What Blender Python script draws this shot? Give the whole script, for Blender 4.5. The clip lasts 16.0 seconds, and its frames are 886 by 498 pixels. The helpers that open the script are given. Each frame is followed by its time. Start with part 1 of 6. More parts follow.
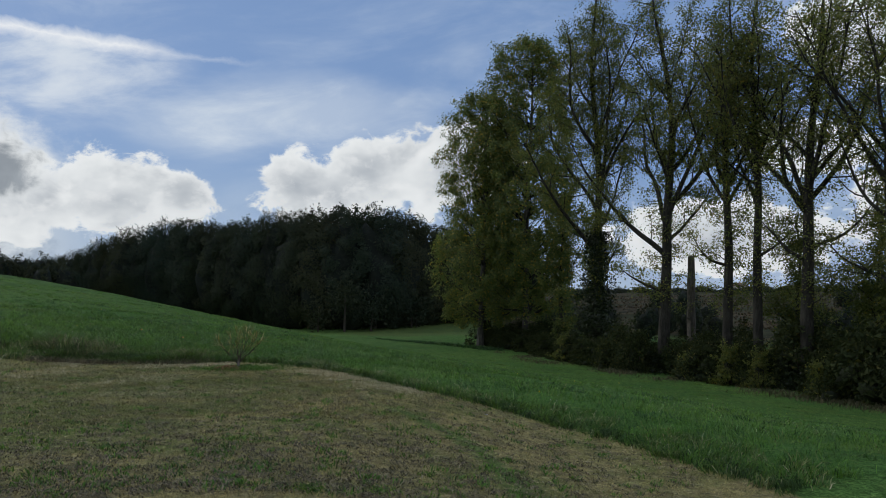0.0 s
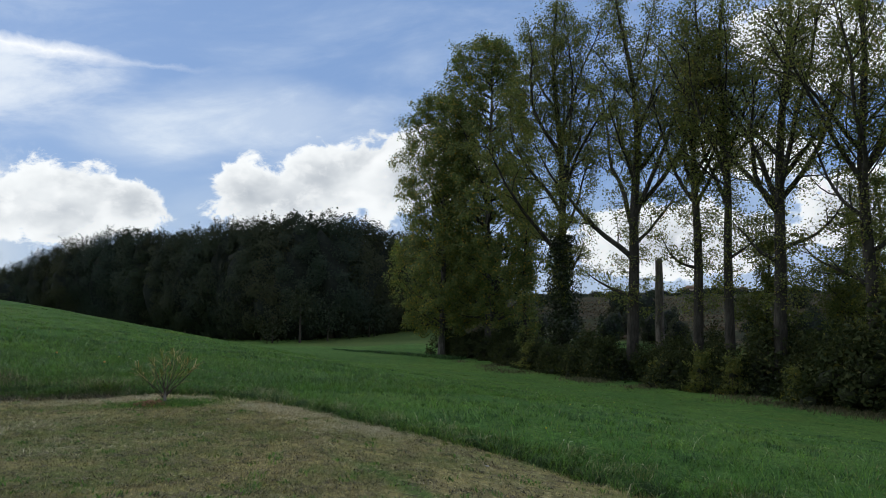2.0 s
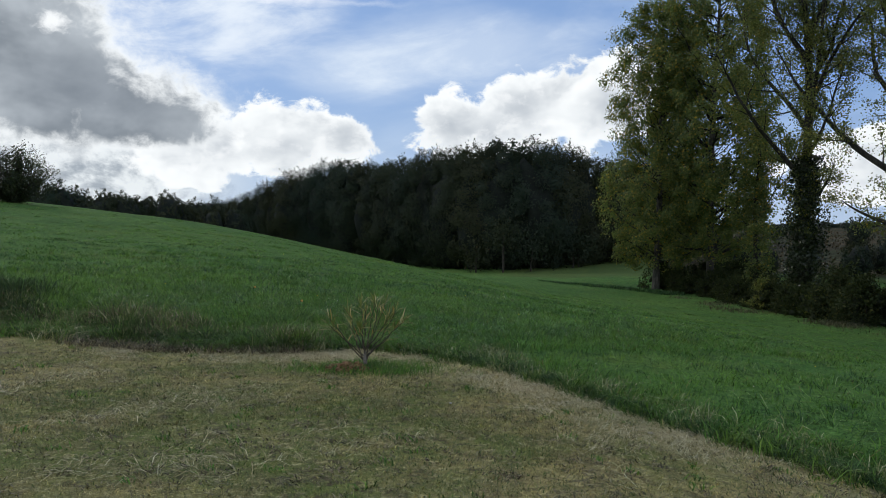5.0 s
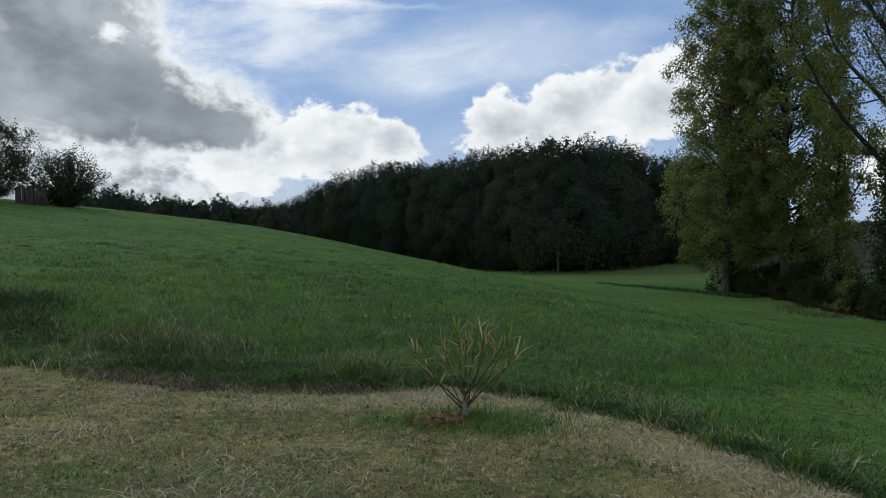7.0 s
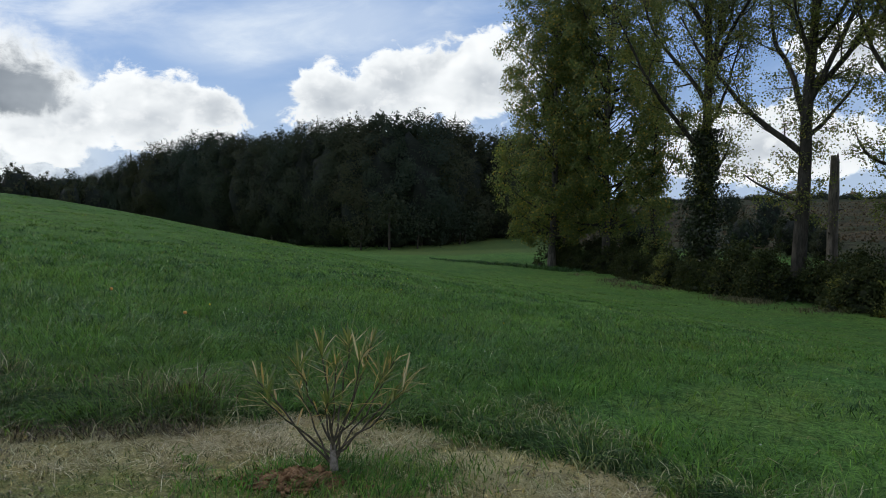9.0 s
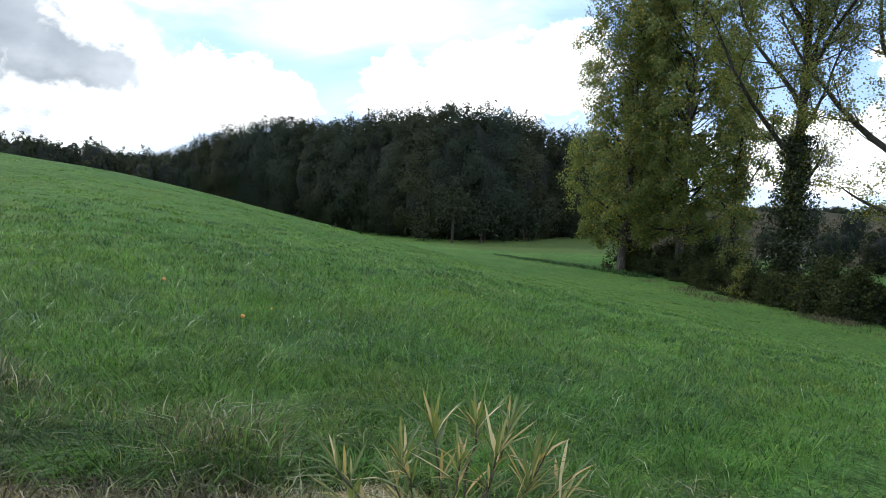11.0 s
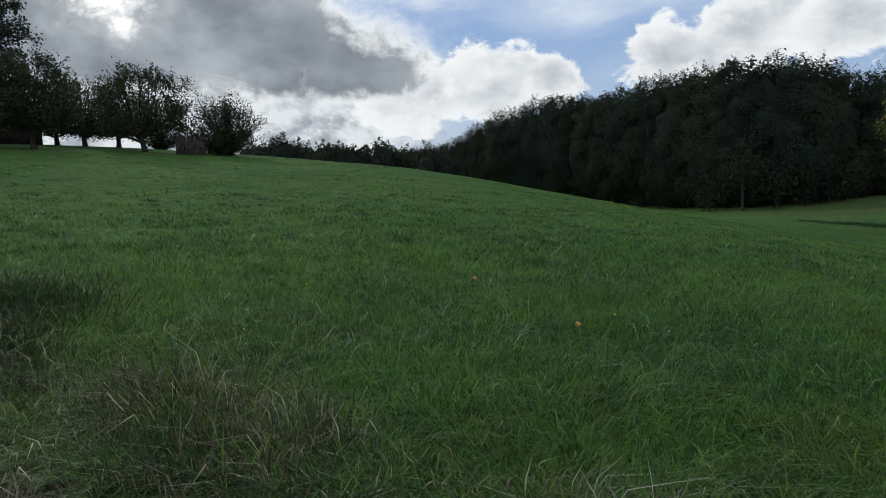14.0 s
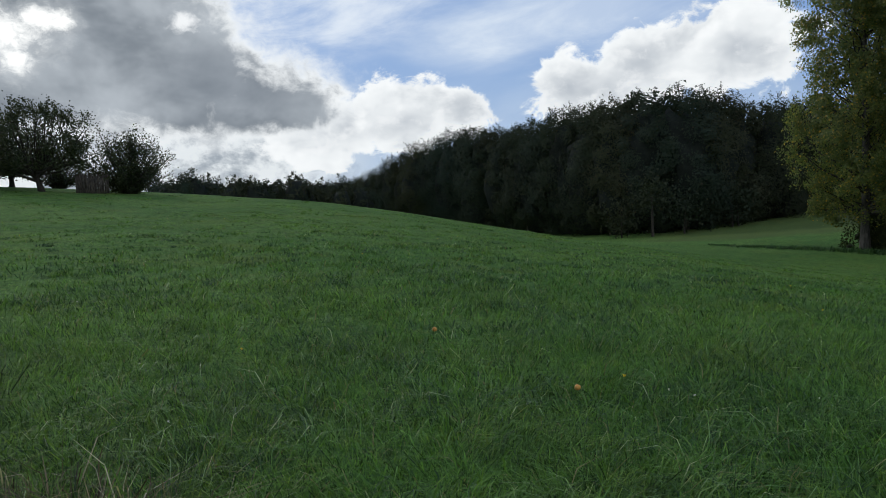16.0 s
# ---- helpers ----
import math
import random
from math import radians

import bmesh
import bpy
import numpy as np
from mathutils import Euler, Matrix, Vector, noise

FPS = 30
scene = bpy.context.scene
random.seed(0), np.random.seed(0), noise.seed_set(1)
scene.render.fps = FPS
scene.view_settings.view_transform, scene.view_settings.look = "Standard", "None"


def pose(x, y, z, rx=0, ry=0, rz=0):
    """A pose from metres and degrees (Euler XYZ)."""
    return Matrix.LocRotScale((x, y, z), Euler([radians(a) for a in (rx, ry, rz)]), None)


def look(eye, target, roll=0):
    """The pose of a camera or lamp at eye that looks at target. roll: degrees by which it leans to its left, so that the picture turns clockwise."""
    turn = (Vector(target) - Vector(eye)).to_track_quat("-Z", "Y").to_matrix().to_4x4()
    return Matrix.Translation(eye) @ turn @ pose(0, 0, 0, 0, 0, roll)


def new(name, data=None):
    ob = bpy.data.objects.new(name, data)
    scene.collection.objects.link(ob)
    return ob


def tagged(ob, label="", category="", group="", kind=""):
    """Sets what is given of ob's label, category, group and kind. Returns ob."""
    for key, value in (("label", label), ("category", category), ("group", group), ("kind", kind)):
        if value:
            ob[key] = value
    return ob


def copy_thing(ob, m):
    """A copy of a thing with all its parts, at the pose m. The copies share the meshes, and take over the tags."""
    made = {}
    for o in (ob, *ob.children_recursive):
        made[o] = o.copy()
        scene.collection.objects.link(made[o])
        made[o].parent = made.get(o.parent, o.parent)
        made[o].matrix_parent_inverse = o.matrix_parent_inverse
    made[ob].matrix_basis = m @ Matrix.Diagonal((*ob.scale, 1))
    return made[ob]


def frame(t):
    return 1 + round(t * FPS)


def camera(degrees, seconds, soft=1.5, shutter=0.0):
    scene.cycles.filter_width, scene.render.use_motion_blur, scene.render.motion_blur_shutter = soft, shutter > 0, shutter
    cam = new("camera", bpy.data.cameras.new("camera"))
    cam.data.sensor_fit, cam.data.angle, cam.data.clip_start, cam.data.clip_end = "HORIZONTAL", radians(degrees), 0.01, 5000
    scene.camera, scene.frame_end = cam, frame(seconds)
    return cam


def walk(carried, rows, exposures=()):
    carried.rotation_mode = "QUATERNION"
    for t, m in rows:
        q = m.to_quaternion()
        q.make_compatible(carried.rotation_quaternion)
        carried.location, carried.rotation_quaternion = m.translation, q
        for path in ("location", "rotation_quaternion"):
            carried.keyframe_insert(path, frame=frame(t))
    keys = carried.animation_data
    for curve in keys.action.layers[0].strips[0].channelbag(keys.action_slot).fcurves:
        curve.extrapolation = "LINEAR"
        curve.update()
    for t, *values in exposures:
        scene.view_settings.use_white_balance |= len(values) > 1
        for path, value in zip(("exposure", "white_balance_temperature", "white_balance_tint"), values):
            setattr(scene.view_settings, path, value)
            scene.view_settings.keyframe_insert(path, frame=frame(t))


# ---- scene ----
cam = camera(60.73, 16.0, 0.9)
PATH = [
    (0.0, pose(0.000, -0.000, 1.539, 93.489, -1.076, -5.042)),
    (0.5, pose(0.040, 0.595, 1.551, 93.653, -0.326, -10.084)),
    (1.0, pose(-0.014, 1.219, 1.534, 93.030, -1.711, -10.275)),
    (1.5, pose(-0.042, 1.995, 1.559, 93.432, -2.057, -10.682)),
    (2.0, pose(-0.085, 2.756, 1.624, 94.039, -0.133, -8.337)),
    (2.5, pose(-0.057, 3.495, 1.682, 89.393, -0.691, -17.782)),
    (3.0, pose(-0.049, 4.164, 1.676, 87.979, -0.471, -15.698)),
    (3.5, pose(-0.166, 4.833, 1.643, 86.701, 0.368, -11.529)),
    (4.0, pose(-0.283, 5.452, 1.614, 87.152, -1.561, -8.290)),
    (4.5, pose(-0.483, 6.008, 1.636, 87.908, -1.262, 5.558)),
    (6.8, pose(-1.649, 8.859, 1.600, 89.345, 0.638, 8.275)),
    (7.0, pose(-1.713, 9.053, 1.598, 88.738, -0.002, 10.363)),
    (7.5, pose(-1.921, 9.515, 1.612, 89.582, 0.273, 2.848)),
    (8.0, pose(-1.995, 9.971, 1.587, 88.583, -0.27, -6.687)),
    (8.5, pose(-2.101, 10.400, 1.560, 87.960, -1.75, -4.329)),
    (9.0, pose(-2.217, 10.868, 1.606, 86.900, -0.21, -2.554)),
    (9.2, pose(-2.255, 11.039, 1.601, 87.178, -0.75, -1.743)),
    (11.3, pose(-2.742, 12.620, 1.654, 86.173, -3.3, 2.243)),
    (11.5, pose(-2.817, 12.703, 1.655, 89.716, -1.87, -2.440)),
    (12.0, pose(-3.042, 12.929, 1.699, 91.758, -0.474, -0.942)),
    (12.5, pose(-3.177, 13.240, 1.685, 90.388, -1.367, 9.735)),
    (13.0, pose(-3.355, 13.519, 1.659, 90.449, 1.321, 11.209)),
    (13.5, pose(-3.478, 13.765, 1.632, 87.900, 2.187, 16.054)),
    (14.0, pose(-3.569, 13.974, 1.611, 84.356, 1.942, 22.439)),
    (14.5, pose(-3.762, 14.177, 1.589, 86.209, 2.949, 23.163)),
    (15.0, pose(-3.931, 14.406, 1.568, 85.270, 1.767, 20.414)),
    (15.5, pose(-4.101, 14.644, 1.588, 86.777, 2.767, 17.919)),
    (16.0, pose(-4.343, 14.873, 1.672, 86.494, 3.211, 15.962)),
]
EXPOSURES = [(0.0, -0.5, 6450, 8), (1.0, -0.35, 6450, 8), (1.5, -0.33, 6450, 8), (2.1, -0.15, 6450, 8), (2.6, 0.72, 6450, 8), (3.0, 0.9, 6450, 8), (3.5, 0.98, 6450, 8),
             (4.2, 0.8, 6450, 8), (4.5, 0.2, 6450, 8), (4.7, -0.1, 6450, 8), (7.0, -0.28, 6450, 8), (7.5, -0.2, 6450, 8), (8.0, 0.12, 6450, 8), (8.5, -0.07, 6450, 8), (9.2, -0.2, 6450, 8),
             (11.3, 0.9, 6450, 8), (11.7, 0.1, 6450, 8), (12.0, -0.15, 6450, 8), (12.5, -0.65, 6450, 8), (13.0, -0.3, 6450, 8), (13.5, -0.3, 6450, 8), (14.05, -0.32, 6450, 8), (14.35, 0.75, 6450, 8),
             (14.6, 0.9, 6450, 8), (15.0, -0.19, 6450, 8), (16.0, -0.26, 6450, 8)]
walk(cam, PATH, EXPOSURES)

# ---------------------------------------------------------------- world and light
SUN_AZ, SUN_EL = -50.0, 30.0          # degrees clockwise from +y, and above the horizon


class Nodes:
    """Short writing for node trees."""

    def __init__(self, tree):
        self.t = tree

    def node(self, kind, **props):
        n = self.t.nodes.new(kind)
        for k, v in props.items():
            setattr(n, k, v)
        return n

    def put(self, socket, value):
        if isinstance(value, bpy.types.NodeSocket):
            self.t.links.new(value, socket)
        elif isinstance(value, (tuple, list)) and len(value) == 3 and len(socket.default_value) == 4:
            socket.default_value = (*value, 1.0)
        else:
            socket.default_value = value

    def math(self, op, a, b=0.0, c=0.0, clamp=False):
        n = self.node("ShaderNodeMath", operation=op, use_clamp=clamp)
        for s, v in zip(n.inputs, (a, b, c)):
            self.put(s, v)
        return n.outputs[0]

    def mix(self, fac, a, b, blend="MIX"):
        n = self.node("ShaderNodeMix", data_type="RGBA", blend_type=blend)
        self.put(n.inputs[0], fac)
        self.put(n.inputs[6], a)
        self.put(n.inputs[7], b)
        return n.outputs[2]

    def noise(self, vec, scale, detail=4.0, rough=0.55, dist=0.0):
        n = self.node("ShaderNodeTexNoise")
        if vec is not None:
            self.put(n.inputs["Vector"], vec)
        n.inputs["Scale"].default_value = scale
        n.inputs["Detail"].default_value = detail
        n.inputs["Roughness"].default_value = rough
        n.inputs["Distortion"].default_value = dist
        return n.outputs["Fac"]

    def ramp(self, fac, lo, hi):
        n = self.node("ShaderNodeMapRange", interpolation_type="SMOOTHSTEP")
        self.put(n.inputs[0], fac)
        n.inputs[1].default_value, n.inputs[2].default_value = lo, hi
        return n.outputs[0]

    def comb(self, x, y, z=0.0):
        n = self.node("ShaderNodeCombineXYZ")
        for s, v in zip(n.inputs, (x, y, z)):
            self.put(s, v)
        return n.outputs[0]


def build_world():
    world = bpy.data.worlds.new("sky")
    scene.world = world
    world.use_nodes = True
    k = Nodes(world.node_tree)
    k.t.nodes.clear()
    sky = k.node("ShaderNodeTexSky", sky_type="NISHITA")
    sky.sun_disc = False
    sky.sun_elevation, sky.sun_rotation = radians(SUN_EL), radians(SUN_AZ)
    sky.air_density, sky.dust_density, sky.ozone_density = 1.0, 0.6, 2.0
    way = k.node("ShaderNodeTexCoord").outputs["Generated"]
    sep = k.node("ShaderNodeSeparateXYZ")
    k.put(sep.inputs[0], way)
    az = k.math("MULTIPLY", k.math("ARCTAN2", sep.outputs[0], sep.outputs[1]), 57.2958)
    el = k.math("MULTIPLY", k.math("ARCSINE", sep.outputs[2]), 57.2958)
    # fine and coarse billows of the cumulus
    flat = k.comb(k.math("MULTIPLY", az, 0.1), k.math("MULTIPLY", el, 0.13))
    big = k.math("SUBTRACT", k.noise(flat, 1.3, 3.0, 0.5), 0.5)
    fine = k.math("SUBTRACT", k.noise(flat, 4.2, 7.0, 0.62, 0.3), 0.5)
    micro = k.math("SUBTRACT", k.noise(flat, 11.0, 6.0, 0.66, 0.5), 0.5)
    rough = k.math("ADD", k.math("MULTIPLY", big, 1.0), k.math("MULTIPLY", fine, 1.3))

    def blob(a, e, wa, we):
        u = k.math("DIVIDE", k.math("SUBTRACT", az, a), wa)
        v = k.math("DIVIDE", k.math("SUBTRACT", el, e), we)
        return k.math("SUBTRACT", 1.0, k.math("SQRT", k.math("ADD", k.math("MULTIPLY", u, u), k.math("MULTIPLY", v, v))))

    def union(items):
        out = items[0]
        for i in items[1:]:
            out = k.math("SMOOTH_MAX", out, i, 0.25)
        return out

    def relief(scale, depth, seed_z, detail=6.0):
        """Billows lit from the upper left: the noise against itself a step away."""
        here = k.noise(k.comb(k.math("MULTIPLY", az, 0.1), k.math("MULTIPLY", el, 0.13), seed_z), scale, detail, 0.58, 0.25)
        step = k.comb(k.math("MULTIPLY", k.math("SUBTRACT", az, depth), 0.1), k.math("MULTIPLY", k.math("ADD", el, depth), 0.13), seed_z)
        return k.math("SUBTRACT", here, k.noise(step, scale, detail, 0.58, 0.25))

    def between(value, lo0, lo1, hi0, hi1):
        return k.math("MULTIPLY", k.ramp(value, lo0, lo1), k.math("SUBTRACT", 1.0, k.ramp(value, hi0, hi1)))

    # heaps of white cumulus over the wood and behind the poplars
    white = union([blob(*b) for b in CUMULUS])
    beyond = k.ramp(k.math("ABSOLUTE", az), 55.0, 75.0)
    other = k.math("MULTIPLY", beyond, k.math("SUBTRACT", k.math("MULTIPLY", k.noise(flat, 0.55, 2.0), 2.6), 1.15))
    white = k.math("MAXIMUM", white, k.math("SUBTRACT", other, k.math("MULTIPLY", k.math("SUBTRACT", 1.0, beyond), 3.0)))
    w_edge = k.math("ADD", white, rough)
    w_mask = k.ramp(w_edge, 0.05, 0.25)
    w_core = k.ramp(k.math("ADD", white, k.math("MULTIPLY", k.noise(k.comb(k.math("MULTIPLY", az, 0.1), k.math("MULTIPLY", el, 0.16), 3.0), 2.0, 3.0), 1.5)), 0.95, 2.15)
    w_col = k.mix(w_core, (9.3, 9.5, 9.7), (4.8, 5.2, 5.8))
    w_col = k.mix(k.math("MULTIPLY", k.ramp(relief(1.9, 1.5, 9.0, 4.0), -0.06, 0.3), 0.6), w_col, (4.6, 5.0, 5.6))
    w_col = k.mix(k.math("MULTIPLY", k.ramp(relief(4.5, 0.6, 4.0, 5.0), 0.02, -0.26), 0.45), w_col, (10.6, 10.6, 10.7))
    w_col = k.mix(k.math("MULTIPLY", k.math("SUBTRACT", 1.0, k.ramp(w_edge, 0.1, 0.5)), 0.5), w_col, (10.6, 10.7, 10.8))
    # the big grey cloud with broken bright rims
    grey = union([blob(*b) for b in GREY])
    g_edge = k.math("ADD", grey, k.math("ADD", k.math("MULTIPLY", big, 1.0), k.math("MULTIPLY", fine, 0.6)))
    g_mask = k.ramp(k.math("ADD", g_edge, k.math("MULTIPLY", micro, 0.25)), -0.2, 0.26)
    sunny = k.math("MULTIPLY", k.ramp(az, -36.0, -29.0), k.ramp(el, 6.6, 8.5))
    g_in = k.ramp(k.math("ADD", k.math("SUBTRACT", g_edge, k.math("MULTIPLY", sunny, 0.1)), k.math("MULTIPLY", fine, 0.5)), -0.05, 0.4)
    g_tone = k.noise(k.comb(k.math("MULTIPLY", az, 0.1), k.math("MULTIPLY", el, 0.17), 5.0), 1.4, 3.5, 0.45)
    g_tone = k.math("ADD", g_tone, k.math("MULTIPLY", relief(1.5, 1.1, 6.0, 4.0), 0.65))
    g_col = k.mix(k.ramp(k.math("ADD", g_tone, k.math("MULTIPLY", fine, 0.18)), 0.28, 0.76), (2.25, 2.55, 2.95), (4.7, 5.1, 5.6))
    dark_heart = k.ramp(k.math("ADD", blob(-30.5, 9.6, 7.5, 3.6), k.math("MULTIPLY", big, 0.7)), 0.0, 0.7)
    g_col = k.mix(k.math("MULTIPLY", dark_heart, 0.6), g_col, (2.15, 2.45, 2.9))
    g_col = k.mix(g_in, (9.6, 9.8, 10.0), g_col)
    frayed = k.math("ADD", k.math("MULTIPLY", micro, 1.3), k.math("ADD", k.math("MULTIPLY", fine, 1.5), k.math("MULTIPLY", big, 0.7)))
    hole = k.math("ADD", union([blob(-45.2, 12.5, 3.2, 1.8), blob(-43.0, 13.4, 2.2, 1.2), blob(-44.6, 10.9, 1.1, 1.5)]), frayed)
    g_col = k.mix(k.math("MULTIPLY", k.ramp(hole, -0.5, 0.15), 0.25), g_col, (7.6, 7.8, 8.0))
    g_col = k.mix(k.ramp(hole, 0.0, 0.75), g_col, (11.5, 11.5, 11.4))
    gap = k.math("ADD", blob(-34.0, 13.6, 1.3, 0.8), frayed)
    g_col = k.mix(k.math("MULTIPLY", k.ramp(gap, 0.0, 0.9), 0.9), g_col, (10.0, 10.1, 10.3))
    # a fan of cirrus hanging under one contrail, a second veil beyond its end, and thin streaks high up
    turn = k.comb(k.math("ADD", k.math("MULTIPLY", az, 0.045), k.math("MULTIPLY", el, 0.03)), k.math("SUBTRACT", k.math("MULTIPLY", el, 0.15), k.math("MULTIPLY", az, 0.03)), 7.0)
    streak = k.noise(turn, 1.7, 8.0, 0.6, 0.35)
    soft = k.noise(turn, 0.9, 5.0, 0.55, 0.5)
    wob = k.math("MULTIPLY", big, 3.0)
    floor_e = k.math("ADD", k.math("SUBTRACT", k.math("SUBTRACT", el, 10.2), k.math("MULTIPLY", k.math("ADD", az, 25.0), 0.36)), wob)
    fan = k.math("MULTIPLY", between(floor_e, -1.4, 2.6, 40.0, 41.0), k.math("SUBTRACT", 1.0, k.ramp(k.math("ADD", az, wob), -15.6, -12.6)))
    fan = k.math("MULTIPLY", fan, k.math("SUBTRACT", 1.0, k.ramp(el, 16.3, 17.0)))
    fan = k.math("MULTIPLY", fan, k.math("ADD", 0.1, k.math("MULTIPLY", k.ramp(streak, 0.38, 0.68), 0.7)))
    veil = k.ramp(k.math("ADD", union([blob(-5.0, 13.0, 10.5, 4.0), blob(-13.0, 11.4, 9.0, 3.2)]), k.math("MULTIPLY", k.math("SUBTRACT", soft, 0.5), 1.6)), -0.1, 0.75)
    veil = k.math("MULTIPLY", veil, k.math("ADD", 0.46, k.math("MULTIPLY", k.ramp(streak, 0.36, 0.68), 0.5)))
    high = k.math("MULTIPLY", k.ramp(streak, 0.42, 0.78), k.math("ADD", 0.14, k.math("MULTIPLY", k.ramp(soft, 0.4, 0.65), 0.4)))
    line_e = k.math("ADD", k.math("SUBTRACT", el, k.math("MULTIPLY", k.math("ADD", az, 22.0), -0.025)), k.math("MULTIPLY", fine, 1.2))
    thick = k.math("ADD", 1.5, k.math("MULTIPLY", k.ramp(az, -17.0, -12.0), 2.2))
    trail = k.math("SUBTRACT", 1.0, k.math("MULTIPLY", k.math("ABSOLUTE", k.math("SUBTRACT", line_e, 16.75)), thick), clamp=True)
    trail = k.math("MULTIPLY", trail, k.math("SUBTRACT", k.math("SUBTRACT", 1.0, k.math("MULTIPLY", k.ramp(az, -19.0, -14.0), 0.75)), k.math("MULTIPLY", k.ramp(az, -13.0, -8.0), 0.25)))
    haze = k.math("SUBTRACT", 1.0, k.ramp(el, 0.0, 11.0))
    col = k.mix(0.75, sky.outputs[0], (2.35, 3.75, 6.9))
    col = k.mix(k.math("MULTIPLY", haze, 0.75), col, (5.0, 6.1, 7.7))
    col = k.mix(high, col, (6.4, 7.4, 9.0))
    col = k.mix(veil, col, (8.2, 8.9, 9.8))
    col = k.mix(fan, col, (8.8, 9.3, 10.0))
    col = k.mix(k.math("MULTIPLY", trail, 0.9, clamp=True), col, (10.4, 10.5, 10.8))
    low_bank = k.math("MULTIPLY", k.math("SUBTRACT", 1.0, k.ramp(k.math("ADD", el, k.math("MULTIPLY", big, 6.0)), 6.0, 11.0)), k.math("SUBTRACT", 1.0, k.ramp(az, -28.0, -19.0)))
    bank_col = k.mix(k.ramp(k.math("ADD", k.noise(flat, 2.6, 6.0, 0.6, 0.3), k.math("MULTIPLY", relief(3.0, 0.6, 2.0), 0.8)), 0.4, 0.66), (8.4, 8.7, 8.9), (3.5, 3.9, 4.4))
    col = k.mix(k.math("MULTIPLY", low_bank, 0.92), col, bank_col)
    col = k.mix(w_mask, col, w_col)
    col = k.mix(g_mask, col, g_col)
    # below the horizon the sky is a dull ground tone
    col = k.mix(k.ramp(sep.outputs[2], -0.06, -0.01), (0.5, 0.6, 0.3), col)
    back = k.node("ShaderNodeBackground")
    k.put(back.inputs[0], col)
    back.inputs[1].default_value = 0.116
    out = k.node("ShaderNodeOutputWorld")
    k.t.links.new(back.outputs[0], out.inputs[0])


# clouds: azimuth, elevation, half width, half height in degrees
CUMULUS = [(5.5, 9.6, 6.5, 4.0), (-0.5, 8.8, 5.0, 3.2), (-6.2, 8.0, 3.8, 3.2), (-3.5, 7.4, 4.6, 3.2), (-18.5, 6.2, 5.5, 3.3), (-14.3, 6.4, 2.9, 2.2), (-24.5, 5.6, 5.0, 3.4),
           (25.0, 4.4, 9.0, 3.2), (38.0, 6.5, 6.0, 3.4), (31.0, 10.5, 5.0, 2.2), (35.0, 17.5, 6.0, 4.0), (50.0, 16.0, 9.0, 8.0)]
GREY = [(-42.0, 13.5, 13.4, 7.4), (-34.0, 9.4, 10.0, 3.9), (-29.0, 7.8, 6.4, 2.2), (-49.0, 21.5, 13.0, 3.6), (-52.0, 10.5, 14.0, 5.0), (-43.0, 9.2, 9.0, 3.6)]
build_world()

sun_data = bpy.data.lights.new("sun", "SUN")
sun_data.energy, sun_data.angle, sun_data.color = 1.1, radians(12), (1.0, 0.96, 0.89)
sun = new("sun", sun_data)
_a, _e = radians(SUN_AZ), radians(SUN_EL)
sun.matrix_world = look((math.sin(_a) * math.cos(_e) * 50, math.cos(_a) * math.cos(_e) * 50, math.sin(_e) * 50), (0, 0, 0))


# ---------------------------------------------------------------- the lie of the land
NX, NY = 0.895, 0.446                 # from the lawn towards the stream
LAWN = [(-60, 17.6), (-20, 17.3), (-8.5, 17.0), (-5.6, 16.4), (-4.1, 16.35), (-3.0, 16.7), (-2.1, 16.25), (-0.95, 15.3), (0.08, 13.9),
        (1.2, 13.0), (2.1, 12.3), (3.1, 10.8), (3.7, 9.2), (4.2, 7.4), (4.4, 0.0), (4.6, -9.0), (5.0, -60.0), (-60, -60)]


def smooth(t):
    t = np.clip(t, 0.0, 1.0)
    return t * t * (3 - 2 * t)


def lawn_inside(x, y):
    """Metres inside the mown lawn (negative outside)."""
    x, y = np.asarray(x, float), np.asarray(y, float)
    best, odd = np.full(x.shape, 1e9), np.zeros(x.shape, bool)
    for (ax, ay), (bx, by) in zip(LAWN, LAWN[1:] + LAWN[:1]):
        dx, dy = bx - ax, by - ay
        u = np.clip(((x - ax) * dx + (y - ay) * dy) / (dx * dx + dy * dy), 0, 1)
        best = np.minimum(best, np.hypot(x - ax - u * dx, y - ay - u * dy))
        if dy:
            odd ^= ((ay > y) != (by > y)) & (x < dx * (y - ay) / dy + ax)
    return np.where(odd, best, -best)


def height(x, y):
    x, y = np.asarray(x, float), np.asarray(y, float)
    s = NX * x + NY * y
    z = -4.15 * smooth((s - 1) / 40)
    z = z + np.where(s > 49, 0.047 * (np.minimum(s, 265) - 49), 0)
    z = z - np.where(s > 265, 0.01 * (s - 265), 0)
    z = z + HILL * np.exp(-((np.maximum(x + 62, 0) / 38.0) ** 2 + ((y - 55) / 50.0) ** 2))
    z = z + 0.05 * np.sin(x * 0.7 + 1.3 * np.sin(y * 0.31)) * np.sin(y * 0.53 + 0.4)
    z = z - 1.9 * smooth((y - 95) / 45) * smooth((x + 70) / 40) * (1 - smooth((s - 85) / 40))
    inside = lawn_inside(x, y)
    flat = smooth((inside + 2.2) / 2.6)
    z = z * (1 - flat) + flat * (-0.12 * smooth((x + 0.5) / 1.5) - 0.3 * smooth((x - 0.5) / 2.5) + 0.02 * np.sin(x * 0.9) * np.sin(y * 0.7))
    return z


HILL = 5.1


def ground_z(x, y):
    return float(height(np.array([x]), np.array([y]))[0])


